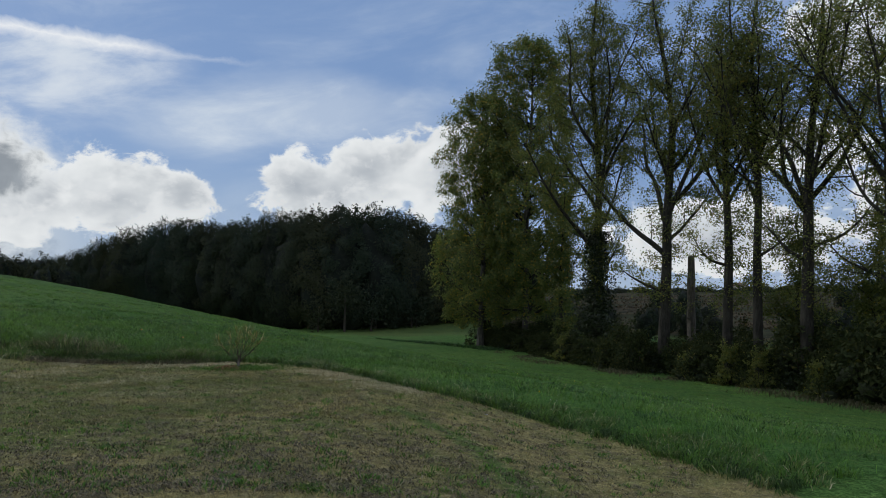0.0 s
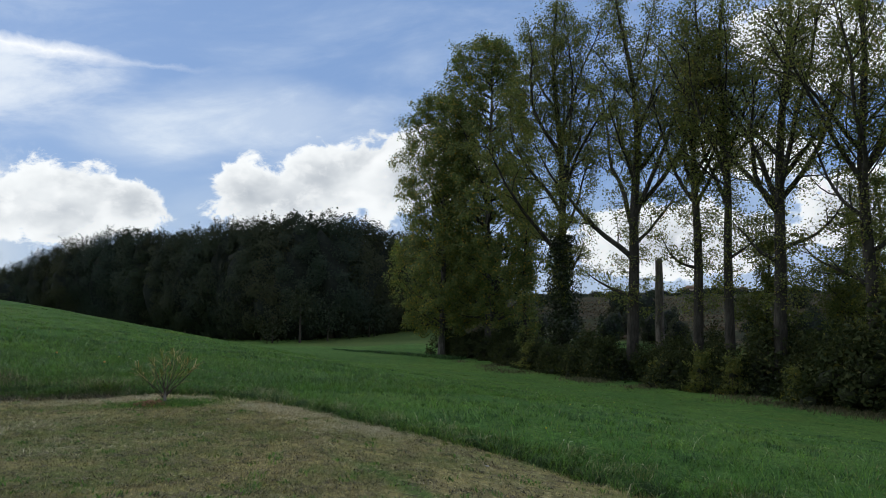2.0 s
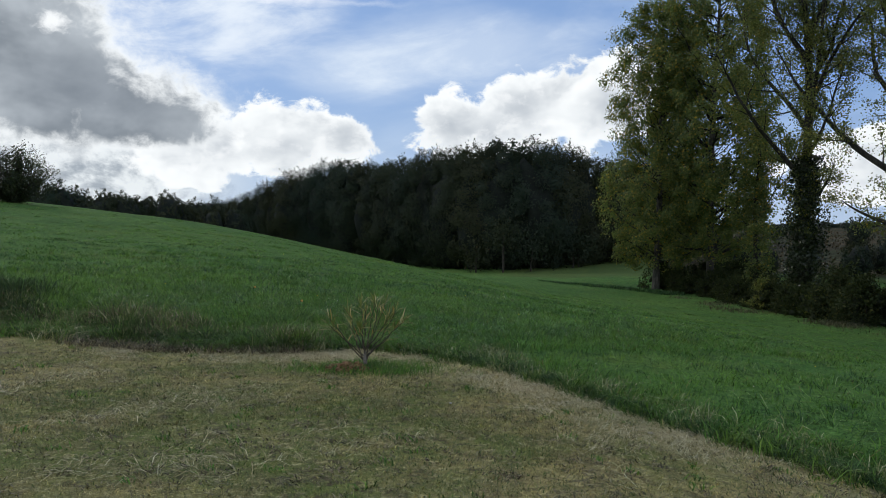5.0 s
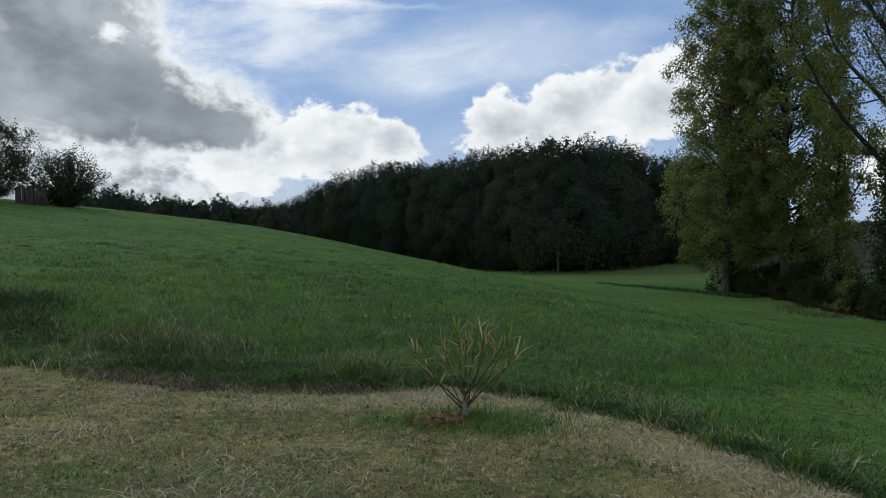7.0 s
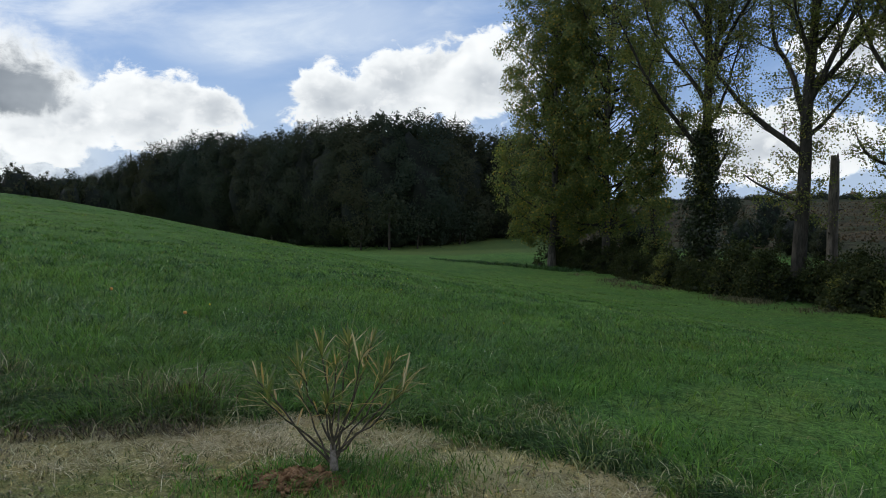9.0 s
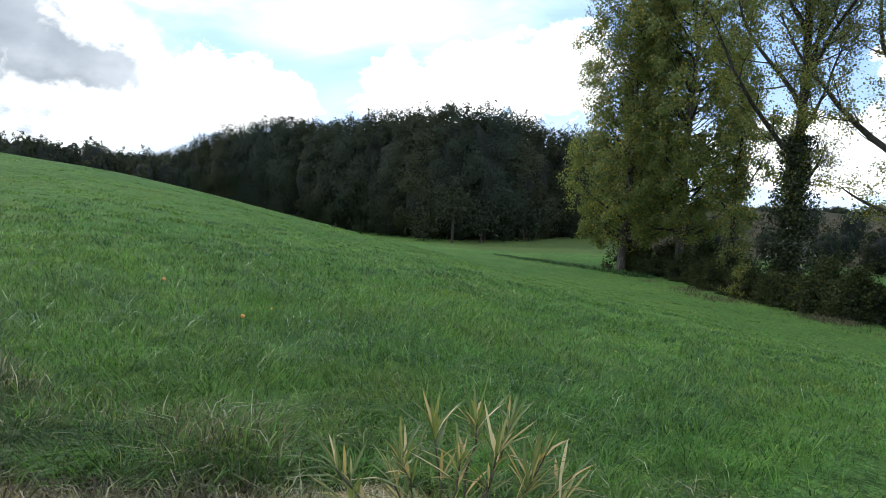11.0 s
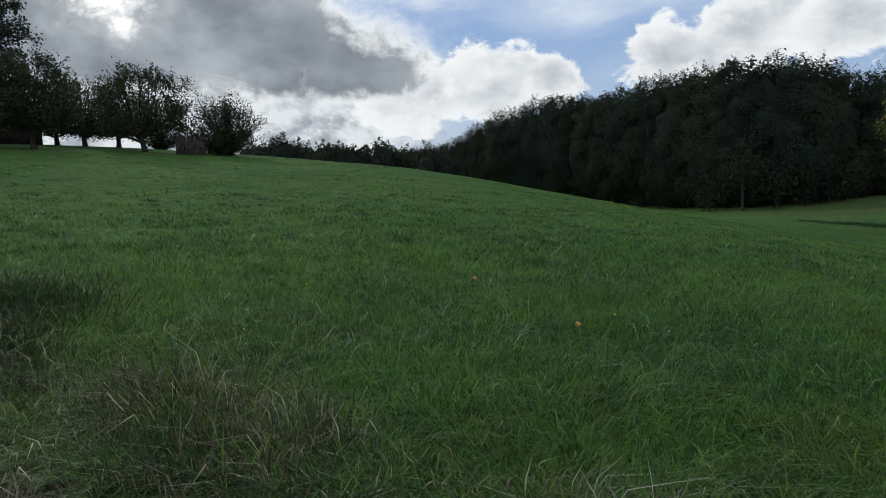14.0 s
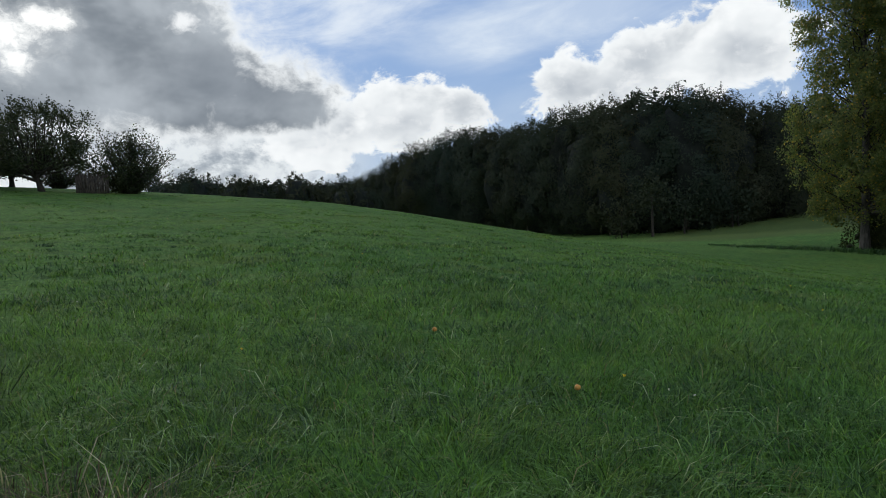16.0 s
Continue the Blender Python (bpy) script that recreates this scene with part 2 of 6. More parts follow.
# ---------------------------------------------------------------- materials
def material(name):
    m = bpy.data.materials.new(name)
    m.use_nodes = True
    k = Nodes(m.node_tree)
    return m, k, k.t.nodes["Principled BSDF"]


def bump(k, bsdf, fac, strength, distance):
    n = k.node("ShaderNodeBump")
    n.inputs["Strength"].default_value, n.inputs["Distance"].default_value = strength, distance
    k.put(n.inputs["Height"], fac)
    k.put(bsdf.inputs["Normal"], n.outputs[0])


def place(k):
    return k.node("ShaderNodeNewGeometry").outputs["Position"]


def island(k):
    return k.node("ShaderNodeNewGeometry").outputs["Random Per Island"]


def lawn_tone(k, pos):
    """Mown grass: straw, green and moss in patches and faint mowing swathes."""
    sp = k.node("ShaderNodeSeparateXYZ")
    k.put(sp.inputs[0], pos)
    green_end = k.math("MULTIPLY", k.math("MULTIPLY", k.ramp(sp.outputs[1], 6.0, 8.5), k.math("SUBTRACT", 1.0, k.ramp(sp.outputs[1], 13.2, 14.8))), k.math("SUBTRACT", 1.0, k.ramp(sp.outputs[0], -2.6, -0.4)))
    a = k.ramp(k.math("ADD", k.noise(pos, 0.75, 5.0, 0.65), k.math("MULTIPLY", green_end, 0.13)), 0.42, 0.66)
    # one strip that the mower left greener, curving along the edge
    yy = k.math("SUBTRACT", sp.outputs[1], 7.0)
    off = k.math("ABSOLUTE", k.math("SUBTRACT", k.math("SUBTRACT", 1.34, k.math("MULTIPLY", k.math("MULTIPLY", yy, yy), 0.08)), sp.outputs[0]))
    strip = k.math("SUBTRACT", 1.0, k.ramp(k.math("ADD", off, k.math("MULTIPLY", k.math("SUBTRACT", k.noise(pos, 4.0, 4.0, 0.7), 0.5), 0.5)), 0.02, 0.24))
    strip = k.math("MULTIPLY", strip, k.math("MULTIPLY", k.ramp(sp.outputs[1], 6.2, 7.2), k.math("SUBTRACT", 1.0, k.ramp(sp.outputs[1], 10.2, 11.8))))
    b = k.ramp(k.noise(pos, 2.6, 5.0, 0.65), 0.4, 0.66)
    # swathes across the lawn, broken into clumps of dead thatch
    sw = k.comb(k.math("MULTIPLY", sp.outputs[0], 0.55), k.math("ADD", k.math("MULTIPLY", sp.outputs[1], 2.0), k.math("MULTIPLY", sp.outputs[0], 0.5)))
    thatch = k.math("MULTIPLY", k.ramp(k.noise(sw, 3.2, 6.0, 0.72, 0.3), 0.44, 0.6), k.ramp(k.noise(pos, 9.0, 5.0, 0.78, 0.3), 0.47, 0.58))
    c = k.ramp(k.noise(pos, 9.0, 4.0, 0.7), 0.42, 0.68)
    col = k.mix(a, STRAW, LAWN_GREEN)
    col = k.mix(k.math("MULTIPLY", b, 0.6), col, (0.215, 0.172, 0.092))
    d = k.ramp(k.noise(pos, 34.0, 3.0, 0.7), 0.4, 0.7)
    col = k.mix(k.math("MULTIPLY", d, 0.5), col, (0.12, 0.1, 0.05))
    col = k.mix(k.math("MULTIPLY", c, 0.45), col, (0.14, 0.16, 0.058))
    col = k.mix(k.math("MULTIPLY", strip, 0.8), col, (0.09, 0.17, 0.04))
    fleck = k.ramp(k.noise(pos, 13.0, 5.0, 0.78, 0.2), 0.52, 0.64)
    col = k.mix(k.math("MULTIPLY", fleck, 0.5), col, (0.62, 0.53, 0.29))
    col = k.mix(k.math("MULTIPLY", thatch, 0.8), col, (0.105, 0.082, 0.054))
    grit = k.ramp(k.noise(pos, 95.0, 4.0, 0.8), 0.36, 0.64)
    return k.mix(1.0, col, k.mix(grit, (1.4, 1.38, 1.3), (0.6, 0.62, 0.62)), "MULTIPLY")


STRAW, LAWN_GREEN = (0.37, 0.305, 0.128), (0.165, 0.2, 0.056)
GRASS_A, GRASS_B = (0.08, 0.186, 0.043), (0.126, 0.242, 0.055)


def field_tone(k, pos):
    a = k.ramp(k.noise(pos, 0.16, 4.0, 0.6), 0.35, 0.68)
    b = k.ramp(k.noise(pos, 1.1, 5.0, 0.65), 0.38, 0.68)
    col = k.mix(a, GRASS_A, GRASS_B)
    col = k.mix(k.math("MULTIPLY", b, 0.5), col, (0.064, 0.118, 0.032))
    tuft = k.ramp(k.noise(pos, 2.2, 6.0, 0.7, 0.4), 0.5, 0.66)
    col = k.mix(k.math("MULTIPLY", tuft, 0.6), col, (0.04, 0.082, 0.025))
    pale = k.ramp(k.noise(pos, 4.1, 6.0, 0.75, 0.3), 0.52, 0.66)
    col = k.mix(k.math("MULTIPLY", pale, 0.65), col, (0.2, 0.275, 0.07))
    return k.mix(k.math("MULTIPLY", k.ramp(k.noise(pos, 0.45, 4.0, 0.6), 0.5, 0.72), 0.5), col, (0.145, 0.195, 0.043))


def make_ground():
    m, k, bsdf = material("ground")
    pos = place(k)
    att = k.node("ShaderNodeAttribute", attribute_name="lawn")
    scrub = k.node("ShaderNodeAttribute", attribute_name="scrub")
    edge = k.math("ADD", att.outputs["Fac"], k.math("MULTIPLY", k.math("SUBTRACT", k.noise(pos, 3.5, 4.0), 0.5), 0.7))
    grain = k.ramp(k.noise(pos, 7.0, 8.0, 0.8, 0.5), 0.38, 0.62)
    field = k.mix(0.25, field_tone(k, pos), (0.062, 0.105, 0.026))
    field = k.mix(1.0, field, k.mix(grain, (1.3, 1.25, 1.3), (0.62, 0.64, 0.62)), "MULTIPLY")
    fine = k.ramp(k.noise(pos, 26.0, 6.0, 0.8, 0.3), 0.4, 0.6)
    field = k.mix(1.0, field, k.mix(fine, (1.4, 1.35, 1.4), (0.55, 0.57, 0.55)), "MULTIPLY")
    far = k.mix(k.ramp(k.noise(pos, 0.05, 5.0), 0.4, 0.62), (0.088, 0.065, 0.037), (0.048, 0.054, 0.026))
    far = k.mix(k.ramp(k.noise(pos, 0.5, 5.0, 0.7), 0.42, 0.62), far, (0.03, 0.03, 0.016))
    sp = k.node("ShaderNodeSeparateXYZ")
    k.put(sp.inputs[0], pos)
    dull = k.math("MULTIPLY", k.ramp(k.math("ADD", sp.outputs[1], k.math("MULTIPLY", k.noise(pos, 0.15, 3.0), 8.0)), 104.0, 114.0), k.ramp(sp.outputs[0], -12.0, 0.0))
    field = k.mix(k.math("MULTIPLY", dull, 0.65), field, (0.085, 0.1, 0.035))
    field = k.mix(scrub.outputs["Fac"], field, far)
    rim = k.node("ShaderNodeAttribute", attribute_name="rim")
    band = k.math("MULTIPLY", rim.outputs["Fac"], k.ramp(k.noise(pos, 3.0, 5.0, 0.7, 0.4), 0.38, 0.6))
    lawn = k.mix(k.math("MULTIPLY", band, 0.65), lawn_tone(k, pos), (0.62, 0.52, 0.29))
    col = k.mix(k.ramp(edge, 0.4, 0.6), field, lawn)
    k.put(bsdf.inputs["Base Color"], col)
    bsdf.inputs["Roughness"].default_value = 0.9
    bsdf.inputs["Specular IOR Level"].default_value = 0.03
    lump = k.math("ADD", k.noise(pos, 14.0, 5.0, 0.7), k.math("MULTIPLY", k.noise(pos, 3.0, 4.0, 0.6), 1.5))
    bump(k, bsdf, lump, 0.9, 0.06)
    return m


def leaf_material(name, tones, gloss=0.5, through_light=0.35, patches=0.0, grain=0.25, shine=0.3, vary=None):
    """Leaves or blades: a tone for each island, some light let through."""
    m, k, bsdf = material(name)
    rnd = island(k)
    r = k.node("ShaderNodeValToRGB")
    r.color_ramp.interpolation = "LINEAR"
    el = r.color_ramp.elements
    el[0].position, el[0].color = tones[0][0], (*tones[0][1], 1)
    el[1].position, el[1].color = tones[-1][0], (*tones[-1][1], 1)
    for p, c in tones[1:-1]:
        e = el.new(p)
        e.color = (*c, 1)
    k.put(r.inputs[0], rnd)
    col = r.outputs[0]
    pos = place(k)
    n = k.noise(pos, grain, 3.0)
    col = k.mix(k.math("MULTIPLY", k.ramp(n, 0.35, 0.7), 0.6), col, k.mix(1.0, col, (0.62, 0.72, 0.55), "MULTIPLY"))
    if patches:
        col = k.mix(k.math("MULTIPLY", k.ramp(k.noise(pos, 0.6, 4.0), 0.62, 0.74), patches), col, (0.34, 0.25, 0.05))
    if vary:
        each = k.node("ShaderNodeObjectInfo").outputs["Random"]
        col = k.mix(1.0, col, k.mix(each, *vary), "MULTIPLY")
    k.put(bsdf.inputs["Base Color"], col)
    bsdf.inputs["Roughness"].default_value = gloss
    bsdf.inputs["Specular IOR Level"].default_value = shine
    tr = k.node("ShaderNodeBsdfTranslucent")
    k.put(tr.inputs[0], k.mix(1.0, col, (1.25, 1.2, 0.6), "MULTIPLY"))
    mx = k.node("ShaderNodeMixShader")
    mx.inputs[0].default_value = through_light
    out = k.t.nodes["Material Output"]
    k.t.links.new(bsdf.outputs[0], mx.inputs[1])
    k.t.links.new(tr.outputs[0], mx.inputs[2])
    k.t.links.new(mx.outputs[0], out.inputs[0])
    return m


def lawn_blades():
    m, k, bsdf = material("mown_grass")
    tone = lawn_tone(k, place(k))
    r = island(k)
    col = k.mix(k.ramp(r, 0.5, 0.98), tone, k.mix(1.0, tone, (1.9, 1.8, 1.6), "MULTIPLY"))
    col = k.mix(k.math("SUBTRACT", 1.0, k.ramp(r, 0.0, 0.4)), col, (0.12, 0.14, 0.046))
    k.put(bsdf.inputs["Base Color"], col)
    bsdf.inputs["Roughness"].default_value = 0.75
    bsdf.inputs["Specular IOR Level"].default_value = 0.2
    return m


def field_blades(name):
    m, k, bsdf = material(name)
    pos = place(k)
    tone = field_tone(k, pos)
    r = island(k)
    col = k.mix(k.ramp(r, 0.35, 0.8), tone, k.mix(1.0, tone, (1.4, 1.35, 1.05), "MULTIPLY"))
    # palest and darkest blades carry painted highlights and the shade between blades
    col = k.mix(k.ramp(r, 0.86, 0.93), col, k.mix(1.0, tone, (1.9, 1.8, 1.5), "MULTIPLY"))
    col = k.mix(k.math("SUBTRACT", 1.0, k.ramp(r, 0.05, 0.36)), col, (0.033, 0.068, 0.019))
    col = k.mix(k.ramp(r, 0.97, 0.985), col, (0.26, 0.23, 0.12))
    k.put(bsdf.inputs["Base Color"], col)
    bsdf.inputs["Roughness"].default_value = 0.55
    bsdf.inputs["Specular IOR Level"].default_value = 0.1
    tr = k.node("ShaderNodeBsdfTranslucent")
    k.put(tr.inputs[0], k.mix(1.0, col, (1.2, 1.2, 0.6), "MULTIPLY"))
    mx = k.node("ShaderNodeMixShader")
    mx.inputs[0].default_value = 0.3
    k.t.links.new(bsdf.outputs[0], mx.inputs[1])
    k.t.links.new(tr.outputs[0], mx.inputs[2])
    k.t.links.new(mx.outputs[0], k.t.nodes["Material Output"].inputs[0])
    return m


def rough_material(name, dark, light, scale, strength=0.6, distance=0.03, roughness=0.85, stretch=(1, 1, 1)):
    m, k, bsdf = material(name)
    tc = k.node("ShaderNodeTexCoord").outputs["Object"]
    mp = k.node("ShaderNodeMapping")
    k.put(mp.inputs[0], tc)
    mp.inputs["Scale"].default_value = stretch
    a = k.noise(mp.outputs[0], scale, 6.0, 0.65)
    b = k.noise(tc, scale * 0.18, 3.0)
    col = k.mix(k.ramp(a, 0.35, 0.68), dark, light)
    col = k.mix(k.math("MULTIPLY", k.ramp(b, 0.4, 0.7), 0.45), col, tuple(c * 0.55 for c in dark))
    k.put(bsdf.inputs["Base Color"], col)
    bsdf.inputs["Roughness"].default_value = roughness
    bsdf.inputs["Specular IOR Level"].default_value = 0.2
    bump(k, bsdf, a, strength, distance)
    return m


M_GROUND = make_ground()
M_LAWN = lawn_blades()
M_FIELD = field_blades("meadow_grass")
M_RANK = leaf_material("rank_grass", [(0.0, (0.05, 0.085, 0.026)), (0.45, (0.135, 0.19, 0.06)), (0.78, (0.31, 0.31, 0.14)), (1.0, (0.66, 0.6, 0.42))], 0.6, 0.25, 0.0, 0.8)
M_TUSSOCK = leaf_material("tussock_grass", [(0.0, (0.028, 0.056, 0.018)), (0.7, (0.054, 0.1, 0.028)), (1.0, (0.1, 0.165, 0.05))], 0.8, 0.25, 0.0, 0.8)
# In the meadow these dark weeds also stand in for shade between clumps.
M_WEED = leaf_material("meadow_weed", [(0.0, (0.02, 0.055, 0.017)), (0.6, (0.04, 0.10, 0.028)), (0.9, (0.07, 0.15, 0.04)), (1.0, (0.14, 0.23, 0.08))], 0.5, 0.25, 0.0, 0.8)
# Pale tones put the glint of light into the long blades' colour.
M_LONG = leaf_material("glint_blade", [(0.0, (0.09, 0.21, 0.04)), (0.7, (0.17, 0.31, 0.075)), (0.93, (0.26, 0.38, 0.13)), (1.0, (0.55, 0.58, 0.36))], 0.4, 0.3, 0.0, 0.8, 0.3)
M_STUBBLE = leaf_material("stubble", [(0.0, (0.05, 0.08, 0.024)), (0.6, (0.11, 0.16, 0.046)), (0.9, (0.19, 0.23, 0.075)), (1.0, (0.3, 0.28, 0.13))], 0.6, 0.2, 0.0, 0.8)
M_DRY = leaf_material("dry_grass", [(0.0, (0.2, 0.16, 0.08)), (0.35, (0.4, 0.33, 0.18)), (0.75, (0.64, 0.55, 0.34)), (1.0, (0.8, 0.73, 0.54))], 0.7, 0.2, 0.0, 0.8)
M_BARK = rough_material("poplar_bark", (0.024, 0.022, 0.018), (0.066, 0.06, 0.049), 5.0, 0.9, 0.05, 0.9, (1, 1, 0.25))
M_GREYWOOD = rough_material("dead_wood", (0.055, 0.05, 0.041), (0.18, 0.16, 0.135), 5.0, 0.8, 0.03, 0.85, (1, 1, 0.2))
M_DARKBARK = rough_material("dark_bark", (0.03, 0.026, 0.02), (0.07, 0.06, 0.048), 6.0, 0.8, 0.04, 0.9, (1, 1, 0.3))
M_PALEBARK = rough_material("pale_bark", (0.12, 0.11, 0.09), (0.22, 0.2, 0.17), 6.0, 0.6, 0.03, 0.9, (1, 1, 0.3))
M_PALETRUNK = rough_material("grey_poplar_bark", (0.05, 0.046, 0.04), (0.13, 0.12, 0.105), 5.0, 0.8, 0.04, 0.9, (1, 1, 0.25))
M_POPLAR = leaf_material("poplar_leaf", [(0.0, (0.095, 0.12, 0.048)), (0.5, (0.155, 0.175, 0.066)), (0.94, (0.21, 0.225, 0.085)), (0.98, (0.31, 0.25, 0.075)), (1.0, (0.4, 0.29, 0.06))], 0.5, 0.6, 0.0, 0.25, 0.2)
M_POPLAR_Y = leaf_material("yellowing_poplar_leaf", [(0.0, (0.095, 0.137, 0.056)), (0.5, (0.15, 0.184, 0.072)), (0.9, (0.21, 0.235, 0.088)), (0.945, (0.36, 0.28, 0.075)), (1.0, (0.5, 0.34, 0.06))], 0.5, 0.55, 0.4, 0.25, 0.2)
M_OAK = leaf_material("oak_leaf", [(0.0, (0.04, 0.052, 0.038)), (0.6, (0.045, 0.058, 0.041)), (0.95, (0.052, 0.062, 0.042)), (1.0, (0.07, 0.062, 0.042))], 0.85, 0.15, 0.0, 0.16, 0.03, ((0.8, 0.9, 0.97), (1.22, 1.06, 0.9)))
# Dark core tone imitates the shade deep inside the crowns.
M_OAKCORE = rough_material("crown_shade", (0.014, 0.018, 0.014), (0.022, 0.027, 0.02), 1.6, 0.5, 0.3)
M_HEDGE = leaf_material("hedge_leaf", [(0.0, (0.027, 0.036, 0.017)), (0.6, (0.045, 0.058, 0.025)), (0.94, (0.072, 0.082, 0.034)), (1.0, (0.16, 0.14, 0.05))], 0.7, 0.25, 0.0, 0.3, 0.06)
# Darkened so the lumps within each bush pass for its shade.
M_HEDGECORE = rough_material("hedge_shade", (0.016, 0.021, 0.010), (0.03, 0.037, 0.016), 3.0, 0.5, 0.1)
M_VINE = leaf_material("vine_twig", [(0.0, (0.052, 0.038, 0.022)), (0.6, (0.085, 0.063, 0.035)), (1.0, (0.12, 0.09, 0.05))], 0.8, 0.1)
M_IVY = leaf_material("ivy_leaf", [(0.0, (0.012, 0.02, 0.008)), (0.7, (0.025, 0.038, 0.013)), (1.0, (0.045, 0.06, 0.02))], 0.35, 0.1)
M_APPLE = leaf_material("apple_leaf", [(0.0, (0.03, 0.04, 0.018)), (0.6, (0.047, 0.062, 0.026)), (1.0, (0.078, 0.088, 0.038))], 0.5, 0.2)
M_CONIFER = leaf_material("conifer_needle", [(0.0, (0.012, 0.02, 0.011)), (0.7, (0.022, 0.034, 0.017)), (1.0, (0.035, 0.048, 0.022))], 0.6, 0.08)
M_OLEANDER = leaf_material("oleander_leaf", [(0.0, (0.1, 0.135, 0.045)), (0.5, (0.2, 0.235, 0.085)), (0.8, (0.34, 0.34, 0.14)), (0.93, (0.52, 0.36, 0.16)), (1.0, (0.72, 0.64, 0.44))], 0.45, 0.35, 0.0, 6.0)
M_STEM = rough_material("oleander_stem", (0.1, 0.088, 0.07), (0.27, 0.245, 0.215), 40.0, 0.4, 0.003)
M_TWIG = rough_material("oleander_twig", (0.05, 0.045, 0.03), (0.13, 0.11, 0.08), 40.0, 0.4, 0.003)
M_SOIL = rough_material("red_clay_soil", (0.15, 0.082, 0.04), (0.36, 0.215, 0.115), 40.0, 0.9, 0.02, 0.95)
M_PLANK = rough_material("weathered_plank", (0.04, 0.034, 0.028), (0.14, 0.122, 0.1), 9.0, 0.7, 0.01, 0.85, (3, 3, 0.4))
M_ROOF = rough_material("grey_roof_sheet", (0.16, 0.15, 0.14), (0.3, 0.29, 0.28), 5.0, 0.4, 0.01, 0.7)
M_RENDER = rough_material("pale_house_render", (0.5, 0.46, 0.4), (0.66, 0.62, 0.55), 1.5, 0.2, 0.01, 0.9)
M_TILE = rough_material("clay_roof_tile", (0.16, 0.11, 0.08), (0.28, 0.2, 0.15), 4.0, 0.5, 0.03, 0.85)
M_GLASS = rough_material("dark_window", (0.02, 0.022, 0.025), (0.04, 0.042, 0.045), 2.0, 0.0, 0.0, 0.15)
M_FLOWER = leaf_material("yellow_flower", [(0.0, (0.7, 0.5, 0.03)), (1.0, (0.8, 0.62, 0.05))], 0.6, 0.2)
M_CLOVER = leaf_material("white_flower", [(0.0, (0.6, 0.6, 0.55)), (1.0, (0.75, 0.73, 0.68))], 0.6, 0.2)
M_FRUIT = rough_material("orange_fruit", (0.55, 0.22, 0.05), (0.75, 0.4, 0.1), 30.0, 0.2, 0.002, 0.5)
M_STONE = rough_material("pale_stone", (0.4, 0.38, 0.34), (0.62, 0.6, 0.55), 25.0, 0.5, 0.01, 0.85)
M_DEAD = leaf_material("dead_grass", [(0.0, (0.045, 0.036, 0.023)), (0.5, (0.13, 0.102, 0.06)), (0.85, (0.28, 0.225, 0.14)), (1.0, (0.6, 0.54, 0.4))], 0.7, 0.2, 0.0, 0.8)
M_CLIP = leaf_material("dried_clippings", [(0.0, (0.06, 0.049, 0.031)), (0.6, (0.145, 0.115, 0.072)), (1.0, (0.42, 0.35, 0.23))], 0.8, 0.1, 0.0, 2.0)
M_REED = leaf_material("dead_stalk", [(0.0, (0.05, 0.06, 0.026)), (0.6, (0.095, 0.09, 0.045)), (1.0, (0.2, 0.165, 0.10))], 0.8, 0.1)


# ---------------------------------------------------------------- mesh tools
rng = np.random.default_rng(11)


def mesh_from(name, verts, faces, mat, shade=False):
    """A mesh from arrays: verts (n, 3), faces (m, 3) or (m, 4)."""
    verts, faces = np.asarray(verts, np.float32), np.asarray(faces, np.int32)
    me = bpy.data.meshes.new(name)
    me.vertices.add(len(verts))
    me.vertices.foreach_set("co", verts.ravel())
    w = faces.shape[1]
    me.loops.add(faces.size)
    me.loops.foreach_set("vertex_index", faces.ravel())
    me.polygons.add(len(faces))
    me.polygons.foreach_set("loop_start", np.arange(len(faces), dtype=np.int32) * w)
    me.update(calc_edges=True)
    if shade:
        me.polygons.foreach_set("use_smooth", np.ones(len(faces), bool))
    me.materials.append(mat)
    return me


def part(name, data, parent, label="", m=None):
    ob = new(name, data)
    ob.parent = parent
    if m is not None:
        ob.matrix_basis = m
    if label:
        tagged(ob, label)
    return ob


def thing(name, x, y, z, label, category, group="", turn=0.0, kind=""):
    ob = new(name)
    ob.matrix_basis = pose(x, y, z, 0, 0, turn)
    ob.empty_display_size = 0.2
    return tagged(ob, label, category, group, kind)


def tube(points, radii, sides=7):
    """Verts and quads of a tapering tube along points, closed at its end by a narrow tip."""
    p, r = np.asarray(points, float), np.asarray(radii, float)
    d = np.gradient(p, axis=0)
    d /= np.linalg.norm(d, axis=1, keepdims=True) + 1e-9
    ref = np.where(np.abs(d[:, 2:3]) > 0.9, np.array([[1.0, 0, 0]]), np.array([[0, 0, 1.0]]))
    u = np.cross(d, ref)
    u /= np.linalg.norm(u, axis=1, keepdims=True) + 1e-9
    for i in range(1, len(u)):
        v = u[i - 1] - d[i] * np.dot(u[i - 1], d[i])
        u[i] = v / (np.linalg.norm(v) + 1e-9)
    w = np.cross(d, u)
    a = np.linspace(0, 2 * np.pi, sides, endpoint=False)
    ring = p[:, None] + r[:, None, None] * (u[:, None] * np.cos(a)[None, :, None] + w[:, None] * np.sin(a)[None, :, None])
    n = len(p)
    i, j = np.meshgrid(np.arange(n - 1), np.arange(sides), indexing="ij")
    j2 = (j + 1) % sides
    f = np.stack([i * sides + j, i * sides + j2, (i + 1) * sides + j2, (i + 1) * sides + j], -1).reshape(-1, 4)
    return ring.reshape(-1, 3), f


def joined(pieces):
    vs, fs, o = [], [], 0
    for v, f in pieces:
        vs.append(v)
        fs.append(f + o)
        o += len(v)
    return np.concatenate(vs), np.concatenate(fs)


